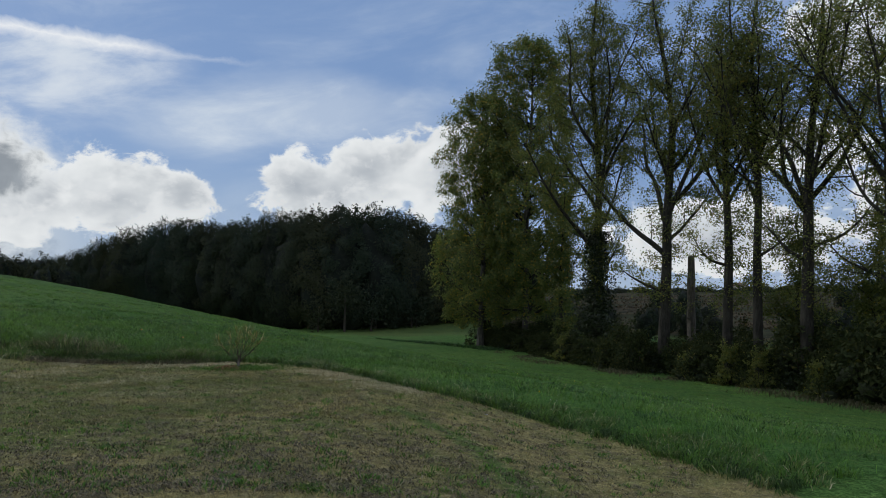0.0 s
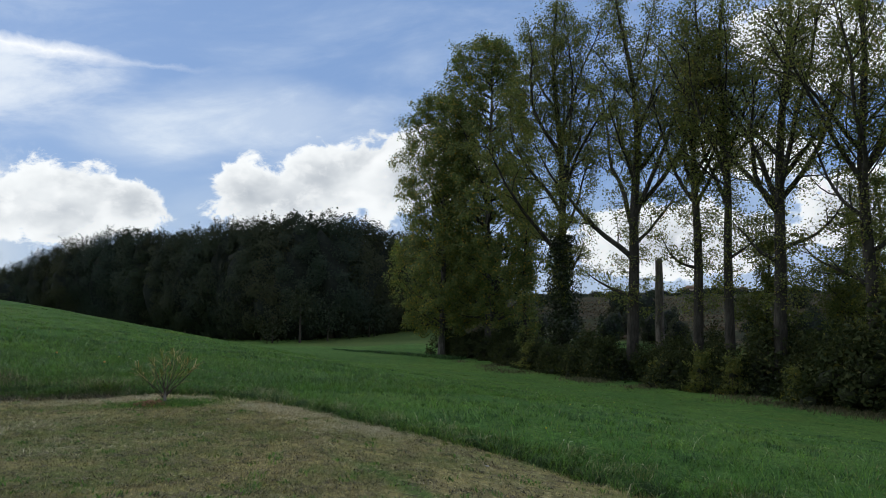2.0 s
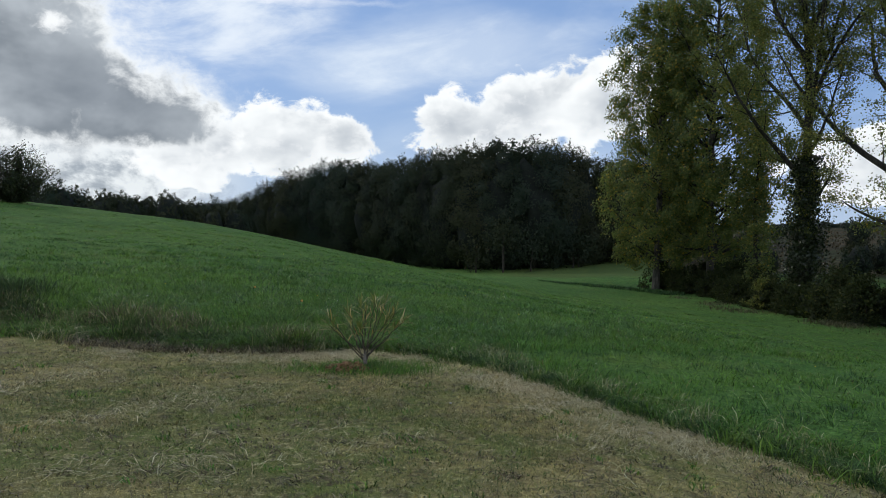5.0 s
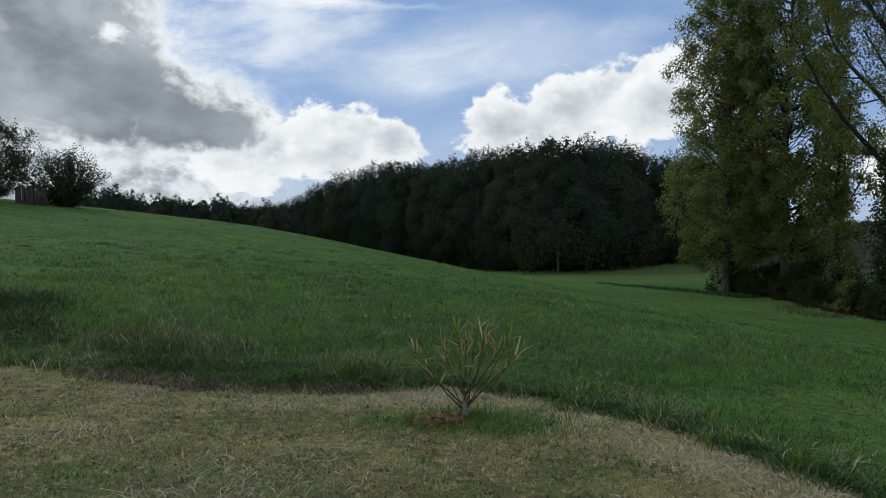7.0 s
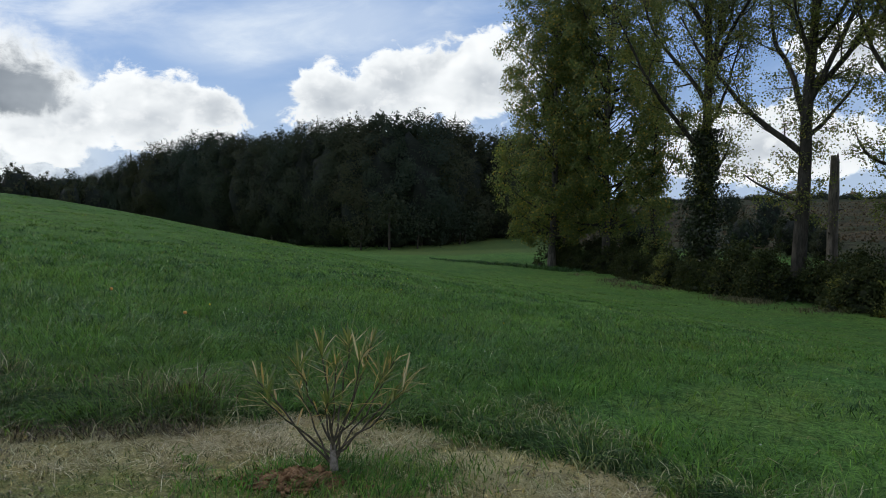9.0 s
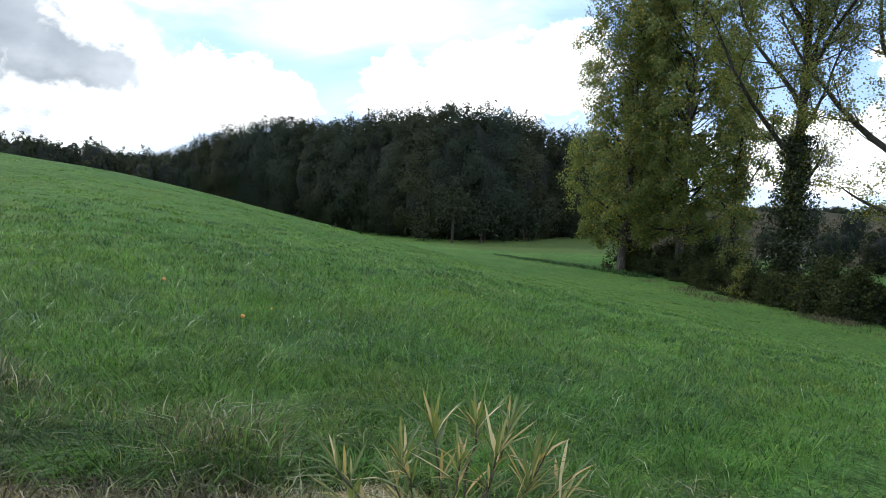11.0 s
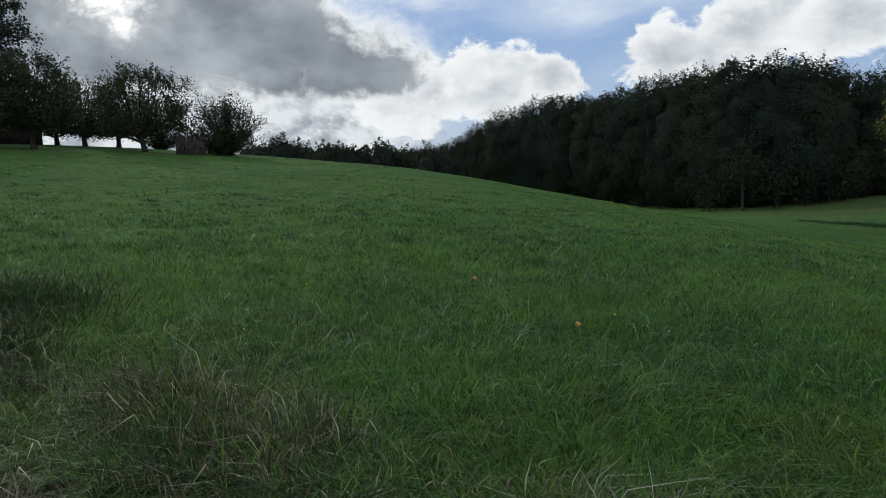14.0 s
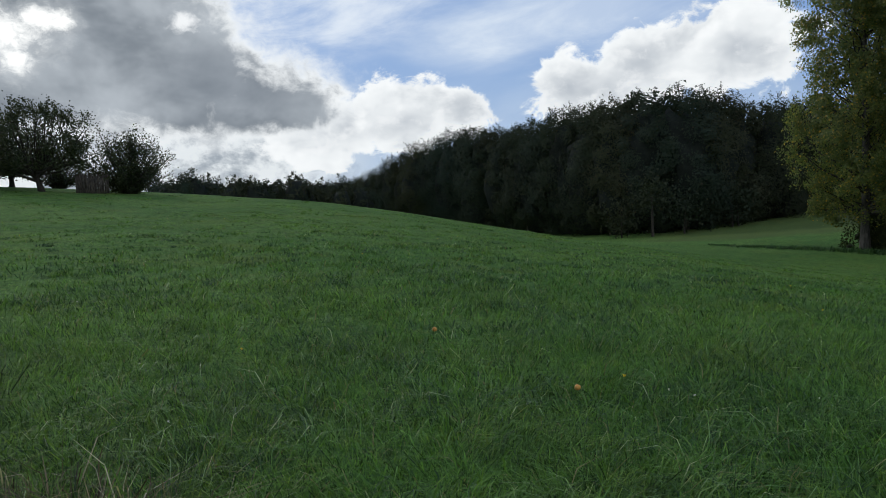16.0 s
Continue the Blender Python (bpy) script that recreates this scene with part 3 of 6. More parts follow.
def leaf_cards(centres, size, r, aspect=1.35, flat=0.0, face=None, stray=0.45):
    """Rhombic leaves, folded a little along the middle, turned every way."""
    n = len(centres)
    a = r.normal(size=(n, 3))
    a[:, 2] *= 1 - flat
    a /= np.linalg.norm(a, axis=1, keepdims=True)
    b = r.normal(size=(n, 3))
    b -= a * np.sum(a * b, 1, keepdims=True)
    b /= np.linalg.norm(b, axis=1, keepdims=True)
    c = np.cross(a, b)
    if face is not None:
        c = face + r.normal(0, stray, (n, 3))
        c /= np.linalg.norm(c, axis=1, keepdims=True)
        a -= c * np.sum(a * c, 1, keepdims=True)
        a /= np.linalg.norm(a, axis=1, keepdims=True)
        b = np.cross(c, a)
    s = (size * r.uniform(0.65, 1.35, n))[:, None]
    fold = s * 0.18
    v = np.stack([centres - a * s * aspect * 0.5, centres + b * s * 0.5 + c * fold, centres + a * s * aspect * 0.5, centres - b * s * 0.5 + c * fold], 1).reshape(-1, 3)
    f = np.arange(4 * n).reshape(n, 4)
    return v, f


def leaf_tris(centres, size, r, face=None):
    """Small three-cornered leaf sprays for far crowns, turned every way, or mostly towards face."""
    n = len(centres)
    a, b = r.normal(size=(n, 3)), r.normal(size=(n, 3))
    if face is not None:
        c = face + r.normal(0, 0.28, (n, 3))
        c /= np.linalg.norm(c, axis=1, keepdims=True)
        a -= c * np.sum(a * c, 1, keepdims=True)
        b = np.cross(c, a)
    a /= np.linalg.norm(a, axis=1, keepdims=True)
    b -= a * np.sum(a * b, 1, keepdims=True)
    b /= np.linalg.norm(b, axis=1, keepdims=True)
    s = (size * r.uniform(0.6, 1.4, n))[:, None]
    k = r.uniform(-0.3, 0.3, (n, 1))
    v = np.stack([centres - a * s * 0.6, centres + a * s * k + b * s * 0.55, centres + a * s * 0.6 - b * s * 0.25], 1).reshape(-1, 3)
    return v, np.arange(3 * n).reshape(n, 3)


def blades(x, y, z, h, w, lean, r, curl=0.5):
    """Grass blades of two joints: verts and triangles."""
    n = len(x)
    t = r.uniform(0, 2 * np.pi, n)
    ax, ay = np.cos(t), np.sin(t)
    lt = 2.4 * np.sin(x * 5.3 + 1.7 * np.sin(y * 3.9)) + 2.2 * np.sin(y * 4.6 + 1.4 * np.sin(x * 3.7)) + r.normal(0, 1.3, n)
    lx, ly = np.cos(lt) * lean, np.sin(lt) * lean
    base = np.stack([x, y, z], 1)
    side = np.stack([ax * w * 0.5, ay * w * 0.5, np.zeros(n)], 1)
    mid = base + np.stack([lx * h * 0.35, ly * h * 0.35, h * 0.6], 1)
    tip = base + np.stack([lx * h * (0.7 + curl), ly * h * (0.7 + curl), h * (1.0 - 0.25 * lean)], 1)
    v = np.stack([base - side, base + side, mid - side * 0.8, mid + side * 0.8, tip], 1).reshape(-1, 3)
    o = (np.arange(n) * 5)[:, None]
    f = np.concatenate([o + [[0, 1, 3]], o + [[0, 3, 2]], o + [[2, 3, 4]]], 0)
    return v, f


def lump(r, radius, subdiv=2, rough=0.25, squash=(1, 1, 1)):
    bm = bmesh.new()
    bmesh.ops.create_icosphere(bm, subdivisions=subdiv, radius=1.0)
    o = Vector(r.uniform(-50, 50, 3))
    for v in bm.verts:
        k = 1 + rough * noise.noise(v.co * 1.7 + o) + 0.5 * rough * noise.noise(v.co * 4.1 + o)
        v.co = Vector((v.co.x * squash[0], v.co.y * squash[1], v.co.z * squash[2])) * (radius * k)
    vs = np.array([v.co[:] for v in bm.verts])
    fs = np.array([[q.index for q in f.verts] for f in bm.faces])
    bm.free()
    return vs, fs


def box(cx, cy, cz, sx, sy, sz):
    v = np.array([(x, y, z) for x in (-0.5, 0.5) for y in (-0.5, 0.5) for z in (-0.5, 0.5)]) * (sx, sy, sz) + (cx, cy, cz)
    f = np.array([(0, 1, 3, 2), (4, 6, 7, 5), (0, 4, 5, 1), (2, 3, 7, 6), (0, 2, 6, 4), (1, 5, 7, 3)])
    return v, f


# ---------------------------------------------------------------- ground
def stretch_axis(lo, hi, step, far):
    core = np.arange(lo, hi + 1e-6, step)
    out, d, p = [], step, 0.0
    while p < far:
        d *= 1.085
        p += d
        out.append(p)
    out = np.array(out)
    return np.concatenate([lo - out[::-1], core, hi + out])


def build_ground():
    xs, ys = stretch_axis(-13, 7, 0.16, 1700), stretch_axis(0, 24, 0.16, 1900)
    gx, gy = np.meshgrid(xs, ys, indexing="ij")
    z = height(gx, gy)
    v = np.stack([gx, gy, z], -1).reshape(-1, 3)
    n, m = len(xs), len(ys)
    i, j = np.meshgrid(np.arange(n - 1), np.arange(m - 1), indexing="ij")
    f = np.stack([i * m + j, (i + 1) * m + j, (i + 1) * m + j + 1, i * m + j + 1], -1).reshape(-1, 4)
    me = mesh_from("ground", v, f, M_GROUND, True)
    lawn = me.attributes.new("lawn", "FLOAT", "POINT")
    lawn.data.foreach_set("value", np.clip(0.5 + lawn_inside(v[:, 0], v[:, 1]) / 0.8, 0, 1).astype(np.float32))
    rim = me.attributes.new("rim", "FLOAT", "POINT")
    deep = lawn_inside(v[:, 0], v[:, 1])
    rim.data.foreach_set("value", (np.exp(-((deep - 0.35) / 0.4) ** 2) * smooth((v[:, 0] + 6) / 2) * (1 - smooth((v[:, 0] - 0.2) / 2.5))).astype(np.float32))
    s = NX * v[:, 0] + NY * v[:, 1]
    scrub = me.attributes.new("scrub", "FLOAT", "POINT")
    scrub.data.foreach_set("value", (smooth((s - 66) / 10) * smooth((v[:, 0] - 19) / 9)).astype(np.float32))
    tagged(new("ground", me), "mown straw-coloured lawn giving way to a green meadow slope", "ground", kind="structure")


build_ground()


# ---------------------------------------------------------------- grass
def spread(n, cx, cy, near, far, a0, a1, r):
    """Places round a centre, thinning out with distance; angles clockwise from +y."""
    d = near * (far / near) ** r.uniform(0, 1, n)
    a = np.radians(r.uniform(a0, a1, n))
    return cx + d * np.sin(a), cy + d * np.cos(a), d


def build_meadow():
    r = np.random.default_rng(21)
    sets = []
    for n, cx, cy, near, far, a0, a1 in ((85000, -3.6, 14.0, 2.2, 48, -62, 42), (60000, -4.0, 14.5, 2.0, 13, -64, 36), (60000, -0.6, 5.0, 3.0, 50, -30, 62), (32000, -2.2, 10.5, 4.5, 34, -38, 36)):
        x, y, d = spread(n, cx, cy, near, far, a0, a1, r)
        keep = (lawn_inside(x, y) < -0.02) & (NX * x + NY * y < 41.5)
        x, y, d = x[keep], y[keep], d[keep]
        clump = 0.5 + 0.5 * np.sin(x * 2.1 + 2 * np.sin(y * 1.3)) * np.sin(y * 1.7 + 1.5 * np.sin(x * 0.9))
        close = np.exp(-np.maximum(-lawn_inside(x, y) - 0.1, 0) / 1.2)
        patch = 0.5 + 0.5 * np.sin(x * 0.63 + 2.2 * np.sin(y * 0.41)) * np.sin(y * 0.57 + 1.8 * np.sin(x * 0.37))
        w_min = 0.0055
        h = (0.03 + 0.065 * clump ** 2 + 0.05 * patch ** 2 + 0.05 * close) * r.uniform(0.4, 1.7, len(x))
        w = np.maximum(w_min, d * 0.0007) * r.uniform(0.7, 1.4, len(x))
        h = h * np.clip(1.15 - d / 38, 0.45, 1) * (1.35 if far < 20 else 1.0)
        sets.append((x, y, h, w))
    for n, cx, cy, near, far, a0, a1 in ((4800, -3.6, 14.0, 2.4, 60, -62, 42), (1300, -0.6, 5.0, 3.5, 50, -30, 62)):
        x, y, d = spread(n, cx, cy, near, far, a0, a1, r)
        k = 28
        wide = np.repeat(r.uniform(0.05, 0.2, n) * (1 + d * 0.03), k)
        tall = np.repeat(r.uniform(0.07, 0.2, n) * np.clip(1.2 - d / 40, 0.5, 1), k)
        x, y, d = np.repeat(x, k), np.repeat(y, k), np.repeat(d, k)
        x, y = x + r.normal(0, 1, n * k) * wide, y + r.normal(0, 1, n * k) * wide
        keep = (lawn_inside(x, y) < -0.02) & (NX * x + NY * y < 41.5)
        sets.append((x[keep], y[keep], (tall * r.uniform(0.5, 1.3, n * k))[keep], (np.maximum(0.0055, d * 0.00075) * r.uniform(0.7, 1.4, n * k))[keep]))
    x, y, h, w = (np.concatenate(q) for q in zip(*sets))
    v, f = blades(x, y, height(x, y) - 0.01, h, w, r.uniform(0.3, 2.1, len(x)), r)
    tagged(new("meadow_grass", mesh_from("meadow_grass", v, f, M_FIELD)), "lush green meadow grass, uneven and uncut", "grass", kind="stuff")


def build_weeds():
    """Dark tufts and weeds in the meadow that also imitate shade between clumps, and long blades, paled like glints,
    that arch over the rest.
    """
    r = np.random.default_rng(27)
    for name, mat, spots, k, wide, lo, hi, lean, slim, label in (
            ("meadow_weeds_shade", M_WEED, ((2200, -3.8, 14.4, 2.4, 26, -62, 36), (500, -0.6, 5.0, 4.5, 28, -20, 50)), 30, (0.05, 0.2), 0.05, 0.17, (0.4, 1.9), 0.0008, "dark green tufts and weeds scattered in the meadow, also imitating shade between clumps"),
            ("glint_blades", M_LONG, ((4200, -3.8, 14.4, 2.2, 26, -62, 36), (1600, -0.6, 5.0, 4.0, 24, -20, 50)), 4, (0.04, 0.12), 0.1, 0.24, (0.9, 2.2), 0.0006, "long grass blades arching over the meadow, paled to imitate glints")):
        xs, ys, hs, ws = [], [], [], []
        for n, cx, cy, near, far, a0, a1 in spots:
            x, y, d = spread(n, cx, cy, near, far, a0, a1, r)
            clump = noise_mask(x, y, 0.9) > r.uniform(-0.9, 0.5, n)
            x, y, d = np.repeat(x[clump], k), np.repeat(y[clump], k), np.repeat(d[clump], k)
            w = np.repeat(r.uniform(*wide, len(x) // k), k) * (1 + d * 0.03)
            x, y = x + r.normal(0, 1, len(x)) * w, y + r.normal(0, 1, len(x)) * w * 0.8
            keep = (lawn_inside(x, y) < -0.1) & (NX * x + NY * y < 41)
            xs.append(x[keep])
            ys.append(y[keep])
            hs.append((r.uniform(lo, hi, len(x)) * np.clip(1.2 - d / 45, 0.5, 1))[keep])
            ws.append((np.maximum(0.006, d * slim) * r.uniform(0.7, 1.4, len(x)))[keep])
        x, y, h, w = (np.concatenate(q) for q in (xs, ys, hs, ws))
        v, f = blades(x, y, height(x, y) - 0.01, h, w, r.uniform(*lean, len(x)), r)
        tagged(new(name, mesh_from(name, v, f, mat)), label, "grass", kind="stuff")


def build_lawn_grass():
    r = np.random.default_rng(22)
    sets = []
    for n, cx, cy, near, far, a0, a1 in ((62000, -0.3, 2.0, 3.0, 16, -48, 40), (62000, -1.5, 7.5, 2.2, 11, -62, 40), (46000, -2.4, 11.0, 2.0, 7, -70, 60)):
        x, y, d = spread(n, cx, cy, near, far, a0, a1, r)
        keep = lawn_inside(x, y) > -0.05
        sets.append((x[keep], y[keep], d[keep]))
    x, y, d = (np.concatenate(q) for q in zip(*sets))
    h = r.uniform(0.014, 0.045, len(x))
    w = np.maximum(0.004, d * 0.0009) * r.uniform(0.7, 1.3, len(x))
    v, f = blades(x, y, height(x, y) - 0.004, h, w, r.uniform(0.3, 1.6, len(x)), r, 0.8)
    tagged(new("lawn_grass", mesh_from("lawn_grass", v, f, M_LAWN)), "short mown grass, straw-yellow with green patches", "grass", kind="stuff")


def build_edge_grass():
    """The rank fringe along the lawn, the dead-grass bank and straw left by the mower."""
    r = np.random.default_rng(23)
    edge = np.array(LAWN[1:14], float)
    seg = np.diff(edge, axis=0)
    ln = np.hypot(seg[:, 0], seg[:, 1])

    def along(n, out_lo, out_hi):
        i = r.choice(len(seg), n, p=ln / ln.sum())
        u = r.uniform(0, 1, n)
        p = edge[i] + seg[i] * u[:, None]
        nrm = np.stack([-seg[i, 1], seg[i, 0]], 1) / ln[i][:, None]
        off = r.uniform(out_lo, out_hi, n)
        return p[:, 0] + nrm[:, 0] * off, p[:, 1] + nrm[:, 1] * off

    # fringe: tufts of long green blades that hang over the edge
    cx, cy = along(1700, -0.12, 0.9)
    k = 26
    x = np.repeat(cx, k) + r.normal(0, 0.07, len(cx) * k)
    y = np.repeat(cy, k) + r.normal(0, 0.07, len(cx) * k)
    h = np.repeat(r.uniform(0.06, 0.2, len(cx)), k) * r.uniform(0.6, 1.25, len(x))
    part_of = np.repeat(np.where((cx < -0.8) & (r.uniform(0, 1, len(cx)) < 0.5), 0.9, r.uniform(0, 1, len(cx))), k)
    for name, mat, lo, hi, label in (("fringe_grass", M_FIELD, 0.0, 0.72, "long uncut grass hanging over the lawn edge"), ("fringe_straw", M_RANK, 0.72, 1.0, "yellowing long grass hanging over the lawn edge")):
        q = (part_of >= lo) & (part_of < hi)
        m = int(q.sum())
        v, f = blades(x[q], y[q], height(x[q], y[q]) - 0.01, h[q], r.uniform(0.005, 0.012, m), r.uniform(0.3, 1.8, m), r)
        tagged(new(name, mesh_from(name, v, f, mat)), label, "grass", kind="stuff")
    # low dark tufts imitate the shade beneath the overhanging fringe
    cx, cy = along(1500, -0.02, 0.3)
    k = 22
    x = np.repeat(cx, k) + r.normal(0, 0.06, len(cx) * k)
    y = np.repeat(cy, k) + r.normal(0, 0.06, len(cx) * k)
    h = np.repeat(r.uniform(0.04, 0.15, len(cx)), k) * r.uniform(0.6, 1.2, len(x))
    v, f = blades(x, y, height(x, y) - 0.01, h, r.uniform(0.006, 0.012, len(x)), r.uniform(0.4, 1.8, len(x)), r)
    tagged(new("edge_shade_tufts", mesh_from("edge_shade_tufts", v, f, M_TUSSOCK)), "low dark tufts imitating the shade under the lawn's grass fringe", "grass", kind="stuff")
    # the bank of tall grass, going dead, that runs on from the lawn's far corner
    n = 2900
    u = r.uniform(0, 1, n) ** 0.8
    cx = -3.6 - 12.0 * u
    cy = 16.5 + 0.10 * np.minimum(-3.6 - cx, 5) + r.uniform(0.0, 1.0, n) ** 1.9 * (0.4 + 0.16 * (-3.6 - cx))
    k = 26
    x = np.repeat(cx, k) + r.normal(0, 0.11, n * k)
    y = np.repeat(cy, k) + r.normal(0, 0.11, n * k)
    keep = lawn_inside(x, y) < 0.05
    x, y = x[keep], y[keep]
    h = np.repeat((r.uniform(0.1, 0.28, n) + 0.08 * smooth((-5.6 - cx) / 2.4)) * np.clip(0.75 + 0.8 * noise_mask(cx, cy, 0.75) + 0.3 * noise_mask(cx, cy, 2.1), 0.25, 1.5), k)[keep] * r.uniform(0.5, 1.25, len(x))
    dark = (cx < -5.2) & (noise_mask(cx, cy, 0.9) + r.uniform(-0.5, 0.5, n) > 0.3)
    kind_of = np.repeat(np.where(dark, 2.0, np.where(cx < -5.6, 0.3 + 0.7 * r.uniform(0, 1, n) ** 0.6, r.uniform(0, 1, n) ** 1.2)), k)[keep]
    mixed = (kind_of < 1.5) & (r.uniform(0, 1, len(kind_of)) < 0.45)
    kind_of = np.where(mixed, r.uniform(0, 1, len(kind_of)) ** 1.2, kind_of)
    for name, mat, lo, hi, lean, label in (("bank_grass", M_FIELD, 0.0, 0.36, 1.1, "long green grass on the bank beside the lawn"), ("rank_grass", M_RANK, 0.36, 0.68, 1.5, "tall rank grass, half dead, on the bank beside the lawn"),
                                           ("dead_grass", M_DEAD, 0.68, 1.0, 1.5, "dead straw-coloured grass on the bank beside the lawn"),
                                           ("bank_tussocks", M_TUSSOCK, 1.5, 2.5, 1.2, "dark green tussocks of grass on the bank beside the lawn")):
        q = (kind_of >= lo) & (kind_of < hi)
        m = int(q.sum())
        v, f = blades(x[q], y[q], height(x[q], y[q]) - 0.01, h[q], r.uniform(0.004, 0.010, m), r.uniform(0.1, lean, m), r)
        tagged(new(name, mesh_from(name, v, f, mat)), label, "grass", kind="stuff")
    # one rank dark tussock on the bank
    n = 1100
    x, y = -9.9 + r.normal(0, 0.4, n), 18.9 + r.normal(0, 0.28, n)
    v, f = blades(x, y, height(x, y) - 0.01, r.uniform(0.12, 0.42, n), r.uniform(0.008, 0.016, n), r.uniform(0.2, 1.7, n), r)
    tagged(new("grass_tussock", mesh_from("grass_tussock", v, f, M_TUSSOCK)), "rank dark green tussock of grass on the bank", "grass", kind="stuff")
    n = 1300
    cx, cy = r.uniform(-14.5, -8.3, n), 17.2 + r.uniform(0, 1, n) * 2.4
    cy = cy - 1.7 * (1 - smooth((-8.3 - cx) / 2.4)) * (cy - 17.2) / 2.4
    k = 24
    x, y = np.repeat(cx, k) + r.normal(0, 0.12, n * k), np.repeat(cy, k) + r.normal(0, 0.12, n * k)
    h = np.repeat(r.uniform(0.1, 0.24, n) * np.clip(0.8 + 0.6 * noise_mask(cx, cy, 1.1), 0.3, 1.4), k) * r.uniform(0.5, 1.2, n * k)
    what = np.clip(np.repeat(r.uniform(0, 1, n), k) + r.normal(0, 0.22, n * k), 0, 0.999)
    for name, mat, lo, hi, label in (("rough_grass", M_TUSSOCK, 0.0, 0.5, "rough dark green growth on the bank"), ("rough_weeds", M_RANK, 0.5, 0.75, "rank half-dead growth on the bank"),
                                     ("rough_stalks", M_DEAD, 0.75, 1.0, "dead stalks standing in the rough growth on the bank")):
        q = (what >= lo) & (what < hi)
        m = int(q.sum())
        v, f = blades(x[q], y[q], height(x[q], y[q]) - 0.01, h[q], r.uniform(0.006, 0.013, m), r.uniform(0.2, 1.8, m), r)
        tagged(new(name, mesh_from(name, v, f, mat)), label, "grass", kind="stuff")
    n = 330
    cx = r.uniform(-6.6, -3.7, n)
    cy = np.interp(cx, [-9, -5.6, -4.1, -3.7], [17.1, 16.5, 16.45, 16.6]) + r.uniform(0.02, 0.4, n)
    x, y = np.repeat(cx, k) + r.normal(0, 0.08, n * k), np.repeat(cy, k) + r.normal(0, 0.06, n * k)
    v, f = blades(x, y, height(x, y) - 0.01, np.repeat(r.uniform(0.08, 0.24, n), k) * r.uniform(0.5, 1.2, n * k), r.uniform(0.006, 0.011, n * k), r.uniform(0.4, 2.0, n * k), r)
    tagged(new("bank_fringe", mesh_from("bank_fringe", v, f, M_TUSSOCK)), "dark green grass hanging over the lawn below the bank", "grass", kind="stuff")
    # a dark mat of rotting grass where the bank meets the lawn
    x, y = r.uniform(-7.6, -3.7, 7500), r.uniform(-0.4, 0.5, 7500)
    y = y + np.interp(x, [-9, -5.6, -4.1, -3.9], [17.05, 16.5, 16.5, 16.55])
    q = noise_mask(x, y, 0.8) > r.uniform(-0.6, 0.5, len(x))
    x, y = x[q], y[q]
    v, f = blades(x, y, height(x, y), r.uniform(0.03, 0.16, len(x)), r.uniform(0.006, 0.011, len(x)), r.uniform(0.5, 2.2, len(x)), r, 0.7)
    tagged(new("grass_thatch", mesh_from("grass_thatch", v, f, M_CLIP)), "dark mat of rotting cut grass below the bank", "grass", kind="stuff")
    # straw along the mown edge
    x, y = along(90000, -0.9, 0.02)
    keep = (x < 0.8) & (x > -6.5) & (noise_mask(x, y, 1.3) + 0.7 * noise_mask(x, y, 3.7) > r.uniform(-0.7, 1.1, len(x)))
    x, y = x[keep], y[keep]
    v, f = blades(x, y, height(x, y), r.uniform(0.02, 0.055, len(x)), r.uniform(0.003, 0.006, len(x)), r.uniform(1.2, 3.6, len(x)), r, 0.9)
    tagged(new("straw", mesh_from("straw", v, f, M_DRY)), "dry yellow straw lying along the mown edge", "straw", kind="stuff")


def build_swaths():
    """Longer cut strands and stubble on the lawn round the oleander."""
    r = np.random.default_rng(29)
    n = 70000
    x, y = r.uniform(-7.5, 1.6, n), r.uniform(11.2, 16.8, n)
    deep = lawn_inside(x, y)
    keep = (deep > 0.0) & (0.9 * noise_mask(x, y, 0.8) + 0.6 * noise_mask(x, y, 2.3) + 1.3 * np.exp(-deep / 0.7) > r.uniform(0.3, 2.2, n))
    x, y = x[keep], y[keep]
    n = len(x)
    v, f = blades(x, y, height(x, y) + 0.004, r.uniform(0.02, 0.06, n), r.uniform(0.003, 0.007, n), r.uniform(1.6, 3.9, n), r, 1.2)
    tagged(new("cut_strands", mesh_from("cut_strands", v, f, M_DRY)), "long dry strands of cut grass on the lawn", "straw", kind="stuff")
    n = 46000
    x, y = r.uniform(-7.5, 1.6, n), r.uniform(11.2, 16.8, n)
    keep = (lawn_inside(x, y) > 0.0) & (noise_mask(x + 3, y, 1.1) + 0.5 * noise_mask(x, y + 5, 2.9) > r.uniform(-1.0, 0.9, n))
    x, y = x[keep], y[keep]
    n = len(x)
    v, f = blades(x, y, height(x, y) - 0.004, r.uniform(0.015, 0.05, n), r.uniform(0.003, 0.006, n), r.uniform(0.2, 1.8, n), r, 0.7)
    tagged(new("green_stubble", mesh_from("green_stubble", v, f, M_STUBBLE)), "short green stubble in the mown lawn", "grass", kind="stuff")


